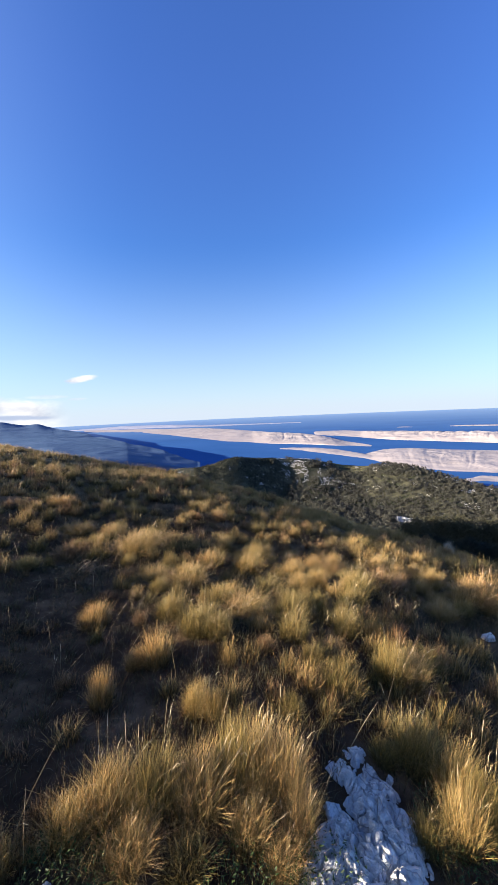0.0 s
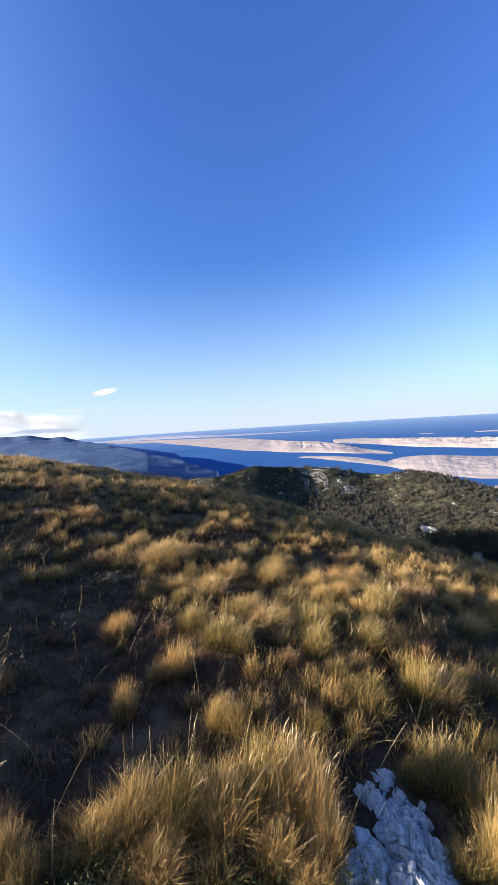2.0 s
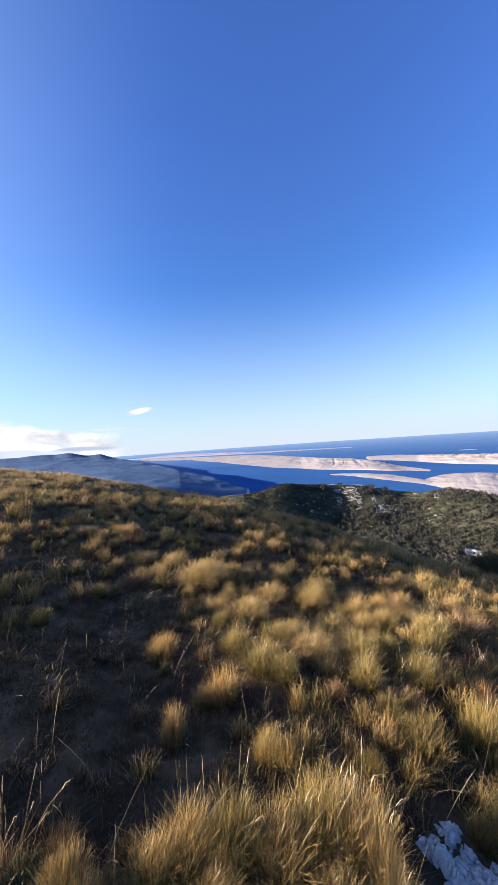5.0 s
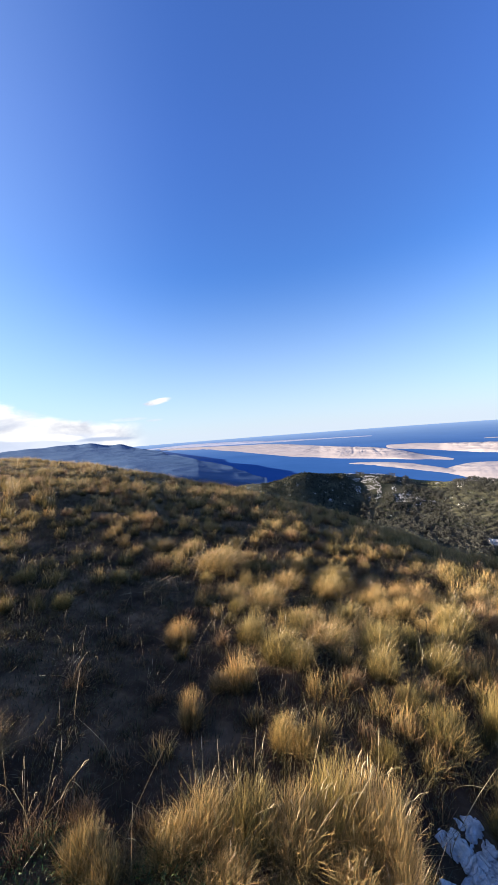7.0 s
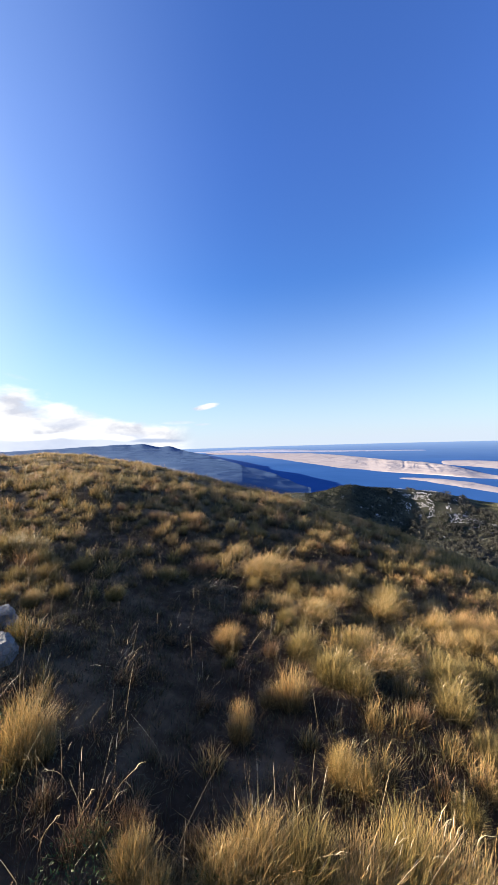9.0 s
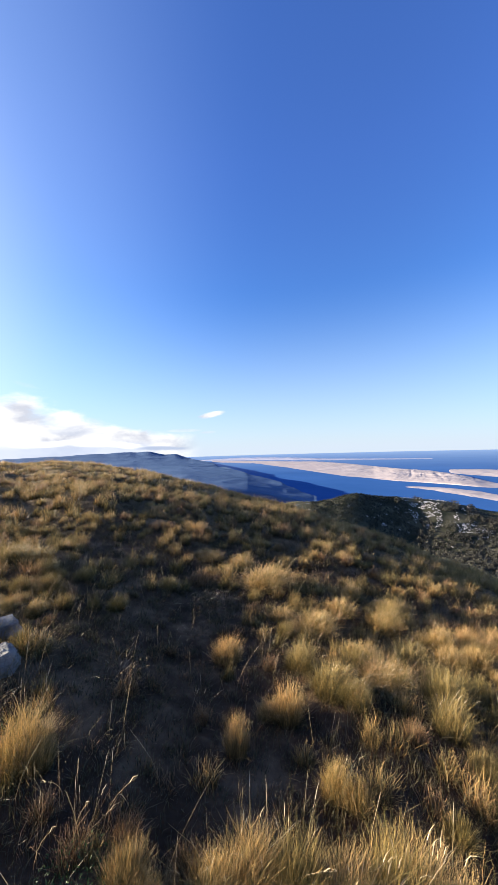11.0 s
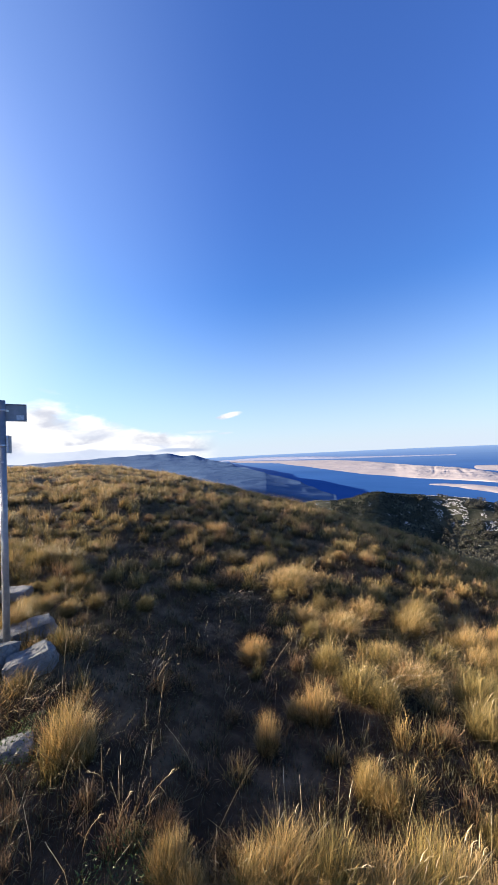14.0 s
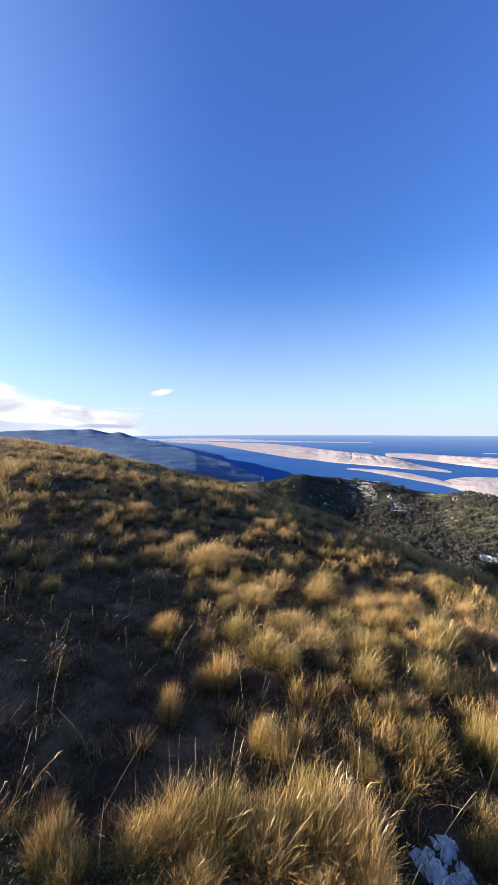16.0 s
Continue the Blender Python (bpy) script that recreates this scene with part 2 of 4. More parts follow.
sheen = n.math("MULTIPLY", n.math("POWER", sheen, 2.5), 0.3)
n.add("ShaderNodeOutputMaterial", Surface=n.add("ShaderNodeMixShader", i0=sheen, i1=body.outputs[0], i2=gloss.outputs[0]).outputs[0])

GALV, n = material("galvanised_steel")
p = place(n)
finish(n, n.ramp(n.noise(p, 30.0, 5.0, 0.6), [(0.3, (0.22, 0.235, 0.26)), (0.7, (0.33, 0.345, 0.37))]), 0.5, n.noise(p, 120.0, 3.0), 0.1, 0.002, metal=0.25, specular=0.4)
PLATE, n = material("weathered_sign_back")
p = place(n)
finish(n, n.ramp(n.noise(p, 18.0, 6.0, 0.65), [(0.3, (0.17, 0.18, 0.21)), (0.7, (0.27, 0.28, 0.31))]), 0.55, metal=0.3)
BAND, n = material("bright_clamp_steel")
finish(n, n.ramp(n.noise(place(n), 90.0, 3.0), [(0.3, (0.55, 0.56, 0.57)), (0.7, (0.72, 0.73, 0.74))]), 0.35, metal=0.8, specular=0.5)
PAPER, n = material("faded_white_sticker")
finish(n, n.ramp(n.noise(place(n), 70.0, 4.0), [(0.3, (0.42, 0.43, 0.46)), (0.7, (0.62, 0.62, 0.64))]), 0.6)
INK, n = material("dark_print")
finish(n, n.ramp(n.noise(place(n), 90.0, 3.0), [(0.3, (0.05, 0.05, 0.06)), (0.7, (0.11, 0.11, 0.12))]), 0.6)

BARK, n = material("bark")
finish(n, n.ramp(n.noise(place(n), 5.0, 6.0, 0.7), [(0.3, (0.06, 0.045, 0.03)), (0.7, (0.14, 0.11, 0.08))]), 0.95, n.noise(place(n), 12.0, 6.0), 0.8, 0.05)


def foliage(name, dark, light):
    m, n = material(name)
    rnd = n.add("ShaderNodeNewGeometry").outputs["Random Per Island"]
    c = n.mix(n.noise(place(n), 0.35, 4.0), n.ramp(rnd, [(0.0, dark), (1.0, light)]), tuple(0.5 * (a + b) for a, b in zip(dark, light)))
    d = n.add("ShaderNodeBsdfPrincipled", Roughness=0.7)
    n.put(d, "Base_Color", c)
    d.inputs["Specular IOR Level"].default_value = 0.2
    tr = n.add("ShaderNodeBsdfTranslucent", Color=c)
    n.add("ShaderNodeOutputMaterial", Surface=n.add("ShaderNodeMixShader", i0=0.25, i1=d.outputs[0], i2=tr.outputs[0]).outputs[0])
    return m


WOODS = foliage("mixed_woodland_leaves", (0.038, 0.040, 0.034), (0.080, 0.077, 0.062))
MEADOW = foliage("pale_meadow_grass", (0.17, 0.165, 0.085), (0.26, 0.245, 0.13))
SHRUB = foliage("pale_shrub_leaves", (0.22, 0.22, 0.18), (0.42, 0.41, 0.36))
# near black: shade on the hill and below the slope, put into the needles
SHADED_CONIFER = foliage("shade_darkened_needles", (0.010, 0.015, 0.012), (0.026, 0.035, 0.026))
PINE = foliage("yellow_green_pine", (0.03, 0.034, 0.018), (0.085, 0.076, 0.04))
BOULDER, n = material("far_white_boulder")
finish(n, n.ramp(n.noise(place(n), 0.8, 4.0), [(0.3, (0.30, 0.29, 0.275)), (0.7, (0.48, 0.465, 0.445))]), 0.9)


# ---- mesh helpers ----
def raw_mesh(name, verts, faces, mat, uv=None, smooth=False):
    """A mesh from arrays: verts (n, 3); faces, a list of arrays (m, corners); uv (n, 2) by vertex."""
    me = bpy.data.meshes.new(name)
    verts = np.asarray(verts, dtype=np.float32)
    faces = [np.asarray(f, dtype=np.int32) for f in faces if len(f)]
    loops = np.concatenate([f.ravel() for f in faces])
    sizes = np.concatenate([np.full(len(f), f.shape[1], dtype=np.int32) for f in faces])
    starts = np.concatenate([[0], np.cumsum(sizes)[:-1]]).astype(np.int32)
    me.vertices.add(len(verts))
    me.vertices.foreach_set("co", verts.ravel())
    me.loops.add(len(loops))
    me.loops.foreach_set("vertex_index", loops)
    me.polygons.add(len(sizes))
    me.polygons.foreach_set("loop_start", starts)
    me.polygons.foreach_set("use_smooth", np.full(len(sizes), smooth))
    me.update(calc_edges=True)
    if uv is not None:
        layer = me.uv_layers.new(name="UVMap")
        layer.data.foreach_set("uv", np.asarray(uv, dtype=np.float32)[loops].ravel())
    me.validate()
    me.materials.append(mat)
    return me


def part(name, bm, mat, parent, label="", m=None):
    """Links a bmesh as one mesh object under a thing."""
    me = bpy.data.meshes.new(name)
    bm.to_mesh(me)
    bm.free()
    me.materials.append(mat)
    ob = new(name, me)
    ob.parent = parent
    if m is not None:
        ob.matrix_local = m
    return tagged(ob, label=label)


SKY_AZ = [-180, -120, -90, -64.6, -59.9, -55.8, -53.9, -50.1, -44.3, -36.2, -34.1, -28.3, -23.8, -13.8, -9.4, -4.7, 0.7, 10, 18.3, 26.3, 36.8, 60, 100, 140, 180]
SKY_EL = [-8, -2.5, -1.6, -0.95, -0.9, -0.95, -1.4, -1.05, -1.6, -3.5, -4.15, -5.75, -7.05, -9.75, -11.1, -12.7, -14.4, -17.2, -19.6, -21.1, -22.7, -24, -23, -17, -8]
REACH_AZ = [-180, -70, -45, -20, 0, 18, 37, 80, 180]
REACH = [30, 40, 34, 23, 16, 11.5, 10, 12, 30]
EYE = 1.6


def lattice(x, y, seed=0):
    """Smooth value noise, -1 to 1."""
    xi, yi = np.floor(x), np.floor(y)
    fx, fy = x - xi, y - yi
    fx, fy = fx * fx * (3 - 2 * fx), fy * fy * (3 - 2 * fy)

    def h(a, b):
        s = np.sin(a * 127.1 + b * 311.7 + seed * 74.7) * 43758.5453
        return 2 * (s - np.floor(s)) - 1
    return ((h(xi, yi) * (1 - fx) + h(xi + 1, yi) * fx) * (1 - fy)
            + (h(xi, yi + 1) * (1 - fx) + h(xi + 1, yi + 1) * fx) * fy)


def hill(x, y):
    """The grassy hilltop: a dome that falls away to the right."""
    r, az = np.hypot(x, y), np.degrees(np.arctan2(x, y))
    reach = np.interp(az, REACH_AZ, REACH)
    bend = EYE / reach ** 2
    slope = np.tan(np.radians(np.interp(az, SKY_AZ, SKY_EL))) + 2 * EYE / reach
    cap = np.maximum((slope + 0.44) / (2 * bend), 1.0)
    q = np.minimum(r, cap)
    z = slope * q - bend * q * q - 0.44 * np.maximum(r - cap, 0)
    fade = np.clip(r / 3.0, 0, 1) * np.clip((90 - r) / 50, 0, 1)
    rough = 0.095 * lattice(x / 0.9, y / 0.9, 1) + 0.12 * lattice(x / 2.3, y / 2.3, 2) + 0.03 * lattice(x / 0.35, y / 0.35, 3)
    # the hollow of the trodden lane
    lane = np.exp(-((x * 0.84 + y * 0.54) / (0.45 + 0.22 * np.clip(y, 0, 5))) ** 2) * np.clip(y - 1.2, 0, 1) * np.clip((6.2 - y) / 2.5, 0, 1)
    z = z - (0.08 + 0.03 * np.clip(y, 0, 4)) * lane
    return z + rough * (0.25 + 0.75 * fade) * np.clip((120 - r) / 60, 0, 1)


# from -72 to -36 an unseen ridge, raised to shade the wood beyond
RIDGE_AZ = [-78, -72, -60, -50, -42, -36, -30, -24, -18, -13, -8.5, -6, -4, -2.1, 0.7, 5.6, 10.3, 14.9, 18.5, 22.7, 26.7, 29.8, 33.3, 36.8, 50, 80]
RIDGE_EL = [-10, -1.9, -1.8, -1.7, -3.0, -4.8, -6.5, -8.6, -10.4, -9.2, -9.1, -8.7, -8.1, -7.7, -8.0, -8.3, -8.5, -9.3, -9.7, -9.3, -9.8, -10.6, -11.6, -12.3, -14, -15]


def lowland(x, y):
    """The valley floor, the wooded hill beyond it, and its fall to the sea."""
    r, az = np.hypot(x, y), np.degrees(np.arctan2(x, y))
    crest = 300 + 18 * np.sin(np.radians(az * 6)) + np.interp(az, [-60, -20], [130, 0])
    top = EYE + crest * np.tan(np.radians(np.interp(az, RIDGE_AZ, RIDGE_EL)))
    front = np.clip((crest - r) / 62, 0, 1)
    back = np.clip((r - crest) / 140, 0, 1)
    floor = np.minimum(-72.0, top - 8)
    z = np.where(r < crest, floor + (top - floor) * (1 - front * front * (3 - 2 * front)), top - (top + 112) * back * back * (3 - 2 * back))
    z += (1.6 * lattice(x / 28, y / 28, 5) + 0.7 * lattice(x / 11, y / 11, 6)) * np.clip(1 - back * 2, 0, 1) * np.where(r > crest - 8, 0.45, 1.0)
    far = np.abs(az) > 85
    return np.where(far, -75 - 0.02 * r, z)


def ground_z(x, y):
    a, b = hill(x, y), lowland(x, y)
    return np.maximum(a, b)


# ---- the ground ----
def ground_sheet():
    az = np.radians(np.concatenate([np.arange(-180, -80, 2.5), np.arange(-80, 55, 0.45), np.arange(55, 180, 2.5)]))
    r = np.concatenate([[0.0], np.geomspace(0.25, 60, 190), np.geomspace(62, 480, 110), [700, 1200, 2500, 4900]])
    a, d = np.meshgrid(az, r)
    x, y = np.sin(a) * d, np.cos(a) * d
    z = ground_z(x, y)
    z = np.where(d > 470, np.minimum(z, -110), z)
    k, rows = len(az), len(r)
    i = np.arange(rows - 1)[:, None] * k + np.arange(k)[None]
    j = np.arange(rows - 1)[:, None] * k + (np.arange(k)[None] + 1) % k
    quads = np.stack([i, j, j + k, i + k], -1).reshape(-1, 4)
    ob = new("ground", raw_mesh("ground", np.stack([x, y, z], -1).reshape(-1, 3), [quads], SOIL, smooth=True))
    tagged(ob, "dark turf and soil of a dry grassy hilltop", "ground", kind="structure")


ground_sheet()
SEA = -86.0


def sea():
    az = np.radians(np.arange(0, 360, 3.0))
    r = np.array([150.0, 500, 1200, 2500, 4900])
    a, d = np.meshgrid(az, r)
    k = len(az)
    v = np.stack([np.sin(a) * d, np.cos(a) * d, np.full_like(d, SEA)], -1).reshape(-1, 3)
    i = np.arange(len(r) - 1)[:, None] * k + np.arange(k)[None]
    j = np.arange(len(r) - 1)[:, None] * k + (np.arange(k)[None] + 1) % k
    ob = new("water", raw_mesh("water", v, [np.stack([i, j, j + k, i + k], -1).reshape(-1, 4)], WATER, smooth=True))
    tagged(ob, "deep blue calm sea between bare islands", "sea", kind="structure")


sea()


def relief(name, label, category, mat, az, shore, crest, depth, seed, gully, jag=0.02, fold=0.22, step=0.1, steep=0.8, ridge=0.45, rills=0.2):
    """Land that rises from the sea: by azimuth, the angles below level of its near shore and of its crest."""
    a = np.arange(az[0], az[-1] + step / 2, step)

    def even(rows):
        """The rows by azimuth, rounded off over a degree or so."""
        k = np.exp(-np.linspace(-2, 2, 17) ** 2)
        return np.convolve(np.pad(np.interp(a, az, rows), 8, mode="edge"), k / k.sum(), mode="valid")

    near = (EYE - SEA) / np.tan(np.radians(-even(shore)))
    deep = even(depth)
    t = np.linspace(0, 1, 70)
    aa, tt = np.meshgrid(np.radians(a), t)
    r = near[None] + deep[None] * tt
    x, y = np.sin(aa) * r, np.cos(aa) * r
    u = np.where(tt < ridge, tt / ridge, (1 - tt) / (1 - ridge))
    form = np.sin(u * math.pi / 2) ** steep
    s = gully
    n = lattice(x / s, y / s, seed) * 0.5 + lattice(x / s * 2.1, y / s * 2.1, seed + 1) * 0.3 + lattice(x / s * 4.3, y / s * 4.3, seed + 2) * 0.2
    edge = np.clip(u * 3, 0, 1)
    peak = jag * (lattice(a * 0.6, a * 0, seed + 4) + 0.5 * lattice(a * 1.9, a * 0, seed + 5))
    n = n + 0.35 * (1 - 2 * np.abs(lattice(x / s * 1.3, y / s * 1.3, seed + 7)))
    high = np.maximum(EYE - SEA + (near + deep * ridge) * np.tan(np.radians(even(crest))), 0.5)
    wide = np.hanning(round(2.0 / step) | 1)
    for _ in range(6):
        rise = (SEA + high[None] * form - EYE) / r
        top = rise.argmax(0)
        col = np.arange(len(a))
        want = EYE - SEA + r[top, col] * np.tan(np.radians(even(crest)))
        high = high * np.clip(want / np.maximum(high * form[top, col], 0.1), 0.8, 1.25)
        high = np.convolve(np.pad(high, len(wide) // 2, mode="edge"), wide / wide.sum(), mode="valid")
    deg = np.degrees(aa) + 0.9 * lattice(tt * 3.0, np.degrees(aa) * 0.4, seed + 8)
    rill = 0.6 * np.abs(lattice(deg * 0.75, tt * 1.6, seed + 9)) + 0.3 * np.abs(lattice(deg * 1.9, tt * 2.5, seed + 12)) + 0.15 * np.abs(lattice(deg * 4.0, tt * 4.0, seed + 13))
    form = form * (1 + fold * n * edge) * (1 + rills * (rill - 0.4) * edge)
    ends = np.clip(np.minimum(a - az[0], az[-1] - a) / 0.8, 0, 1)
    high = np.maximum(high, 0.5) * np.sqrt(ends)
    z = SEA + high[None] * (1 + peak[None] * u ** 8) * form - 1.2 * (1 - np.clip(form, 0, 1))
    k = len(a)
    i = np.arange(len(t) - 1)[:, None] * k + np.arange(k - 1)[None]
    ob = new(name, raw_mesh(name, np.stack([x, y, z], -1).reshape(-1, 3), [np.stack([i, i + 1, i + k + 1, i + k], -1).reshape(-1, 4)], mat, smooth=True))
    return tagged(ob, label, category, kind="structure")


relief("island", "long bare pale limestone island in the blue sea", "island", BARE,
       [-26, -18, -13.2, -8.6, -3.9, 3.8, 11.3, 14.1, 16.8, 20.1], [-2.1, -2.7, -3.4, -4.2, -4.95, -5.6, -6.0, -6.2, -6.4, -6.5],
       [-1.9, -2.1, -2.3, -2.4, -2.75, -3.6, -4.3, -4.95, -5.65, -6.4], [500, 650, 780, 950, 820, 440, 260, 180, 110, 40], 11, 60, fold=0.24, steep=0.4, ridge=0.75)
relief("island", "far bare limestone island with steep gullied flank", "island", BARE,
       [11.0, 15.9, 23.6, 31.2, 40, 60], [-4.5, -4.8, -5.45, -5.7, -5.9, -6.1], [-3.95, -3.75, -4.05, -4.2, -4.25, -4.3], [260, 320, 280, 240, 240, 240], 21, 48, fold=0.24)
relief("island", "low bare limestone spit with a pointed end", "island", BARE,
       [5.2, 7.5, 11.3, 14.9, 21.0], [-6.6, -6.85, -7.4, -7.95, -8.7], [-6.4, -6.4, -6.5, -7.0, -8.0], [30, 70, 110, 120, 60], 31, 30, fold=0.24)
relief("island", "broad rounded bare limestone island close to the coast", "island", BARE,
       [18.6, 21.9, 23.5, 26, 28.3, 31.2, 36.7, 55], [-8.5, -9.2, -9.7, -9.9, -10.05, -10.25, -10.15, -10.3], [-8.2, -6.95, -6.7, -6.6, -6.8, -6.85, -6.95, -7.2], [90, 200, 240, 260, 260, 260, 260, 260], 41, 45, fold=0.24)
relief("island", "small bare limestone islet below the woods", "island", BARE,
       [32.6, 35.3, 38, 44], [-11.6, -11.4, -11.45, -11.6], [-11.5, -10.75, -10.8, -11.2], [30, 60, 70, 40], 51, 15)
relief("island", "thin distant islet near the horizon", "island", BARE, [23.8, 25.0, 26.0], [-3.5, -3.5, -3.5], [-3.4, -3.36, -3.4], [40, 60, 40], 61, 40)
relief("island", "thin distant islet near the horizon", "island", BARE, [30.9, 33.0, 40], [-3.45, -3.45, -3.4], [-3.35, -3.28, -3.25], [40, 60, 60], 71, 40)
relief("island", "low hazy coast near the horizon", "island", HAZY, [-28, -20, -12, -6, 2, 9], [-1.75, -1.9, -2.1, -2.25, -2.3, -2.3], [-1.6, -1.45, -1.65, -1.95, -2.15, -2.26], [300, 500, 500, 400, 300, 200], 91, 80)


def mountains():
    """A coastal range that runs away from the viewer: spurs that fall to the sea, its crest hidden in cloud far off."""
    side = [-80, -60, -52, -46, -40, -36, -34, -33.1, -32.2, -31.2, -30.5, -28.8, -27.1, -25.4, -23.7, -22, -19.6, -17, -15, -12.5, -10.6, -9.2, -8.4]
    crest = [-0.8, -0.7, -0.4, -0.15, 0.0, 0.0, -0.5, -0.62, -0.36, -0.62, -1.05, -1.38, -1.8, -2.5, -3.1, -3.68, -4.55, -5.15, -5.85, -7.0, -7.95, -8.42, -8.7]
    a = np.arange(-70.0, side[-1], 0.1)
    want = np.interp(a, side, crest) + (0.10 * lattice(a * 0.9, a * 0, 3) + 0.06 * lattice(a * 2.6, a * 0, 4)) * np.clip((-9.5 - a) / 3, 0, 1)
    soft = np.hanning(33) / np.hanning(33).sum()
    plain = np.convolve(np.pad(np.interp(a, side, crest), 16, mode="edge"), soft, mode="valid")
    # a broken table of land that ends at the coast, and the high ridge beyond it
    table = np.interp(a, [-31, -20, -9], [-45, -52, -70])
    far = np.minimum((EYE - table) / np.tan(np.radians(np.maximum(-plain, 0.6))), 2600)
    near = np.minimum(410, 0.85 * far)
    t = np.concatenate([np.linspace(0, 1, 110), 1 + np.linspace(0.01, 0.2, 14)])
    aa, tt = np.meshgrid(np.radians(a), t)
    r = near[None] + (far - near)[None] * tt
    x, y = np.sin(aa) * r, np.cos(aa) * r
    lie = radians(-25)
    along, across = x * math.sin(lie) + y * math.cos(lie), x * math.cos(lie) - y * math.sin(lie)
    across = across + 137 + 90 * lattice(along / 300, along * 0, 31)
    spur = 0
    for size, amount, seed in ((260, 0.42, 1), (110, 0.2, 2), (45, 0.09, 3), (20, 0.04, 4)):
        wx = across / (size * 1.6) + 0.3 * lattice(along / size, across / size, seed + 20)
        spur = spur + amount * (1 - 2 * np.abs(lattice(along / size, wx, seed + 10)))
    rise = np.clip(tt / 0.02, 0, 1)
    ridge = np.convolve(np.pad(EYE + far * np.tan(np.radians(want)) - table, 10, mode="edge"), np.hanning(23)[1:-1] / np.hanning(23).sum(), mode="valid")
    z = table[None] - 30 * (1 - rise) + 9 * spur * rise * np.clip((1.08 - tt) * 8, 0.25, 1) + ridge[None] * np.clip(tt, 0, 1) ** 5 - 420 * np.clip(tt - 1, 0, 1)
    k = len(a)
    i = np.arange(len(t) - 1)[:, None] * k + np.arange(k - 1)[None]
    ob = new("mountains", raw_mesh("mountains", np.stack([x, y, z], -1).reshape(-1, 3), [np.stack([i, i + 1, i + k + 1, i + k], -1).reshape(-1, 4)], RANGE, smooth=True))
    tagged(ob, "blue hazy coastal mountain range sloping to the sea", "mountain range", kind="structure")


mountains()


# ---- grass ----
rng = np.random.default_rng(7)
WIND = np.array([0.24, 0.03])


def blades(base, height, lean, width, turn, rows=(0.0, 0.38, 0.74), limp=1.0):
    """Grass blades: base (n, 3), height (n), lean of the tip (n, 2), width (n), turn of the flat side (n). Verts, faces, uv."""
    n, k = len(base), len(rows)
    side = np.stack([np.cos(turn), np.sin(turn), np.zeros(n)], -1)
    verts, uv = [], []
    droop = rng.uniform(0.0, 1.0, n) ** 2 * 0.5 * limp
    sway = np.stack([np.cos(turn), np.sin(turn)], -1) * (rng.normal(0, 0.075, n) * height * limp)[:, None]
    for s in rows:
        mid = base + np.concatenate([lean * s ** 1.7 + sway * math.sin(s * 4.4), np.zeros((n, 1))], 1)
        mid[:, 2] += height * (s - droop * s * s)
        half = side * (width * 0.5 * (1 - 0.55 * s))[:, None]
        verts += [mid - half, mid + half]
        uv += [np.stack([np.zeros(n), np.full(n, s)], -1), np.stack([np.ones(n), np.full(n, s)], -1)]
    tip = base + np.concatenate([lean + sway * math.sin(4.4), np.zeros((n, 1))], 1)
    tip[:, 2] += height * (1 - droop)
    verts.append(tip)
    uv.append(np.stack([np.full(n, 0.5), np.ones(n)], -1))
    m = 2 * k + 1
    v = np.stack(verts, 1).reshape(-1, 3)
    t = np.stack(uv, 1).reshape(-1, 2)
    o = (np.arange(n) * m)[:, None]
    faces = [np.concatenate([o + np.array([[2 * i, 2 * i + 1, 2 * i + 3, 2 * i + 2]]) for i in range(k - 1)])] if k > 1 else []
    faces.append(o + np.array([[2 * k - 2, 2 * k - 1, 2 * k]]))
    return v, faces, t


def tuft_blades(x, y, z, radius, height, count, width, wind, rows):
    """Blades of many tufts at once: the tufts' places, radii and heights, with count blades each."""
    n = len(x)
    a = rng.uniform(0, 2 * math.pi, (n, count))
    q = np.sqrt(rng.uniform(0, 1, (n, count)))
    out = np.stack([np.cos(a), np.sin(a)], -1)
    foot = out * (q * radius[:, None] * 0.72)[..., None]
    h = height[:, None] * rng.uniform(0.3, 1.08, (n, count)) ** 0.6 * (1.06 - 0.42 * q * q)
    fallen = rng.uniform(0, 1, (n, count)) < 0.15
    h = np.where(fallen, h * 0.6, h)
    lean = out * (q * radius[:, None] * rng.uniform(-0.2, 0.8, (n, count)))[..., None] + wind * h[..., None] * rng.uniform(0.1, 1.1, (n, count))[..., None]
    lean = lean + rng.normal(0, 1, (n, count, 2)) * (h * np.where(fallen, 0.7, 0.14))[..., None]
    base = np.stack([x[:, None] + foot[..., 0], y[:, None] + foot[..., 1], np.repeat(z[:, None], count, 1) - 0.015], -1)
    wide = np.broadcast_to(width, (n, count)) * rng.uniform(0.6, 1.3, (n, count))
    return blades(base.reshape(-1, 3), h.ravel(), lean.reshape(-1, 2), wide.ravel(), rng.uniform(0, math.pi, n * count), rows)


def tuft_mesh(name, radius, height, count, width, wind, mat):
    z = np.zeros(1)
    v, f, t = tuft_blades(z, z, z, z + radius, z + height, count, width, wind, (0.0, 0.3, 0.58, 0.82))
    return raw_mesh(name, v, f, mat, t)


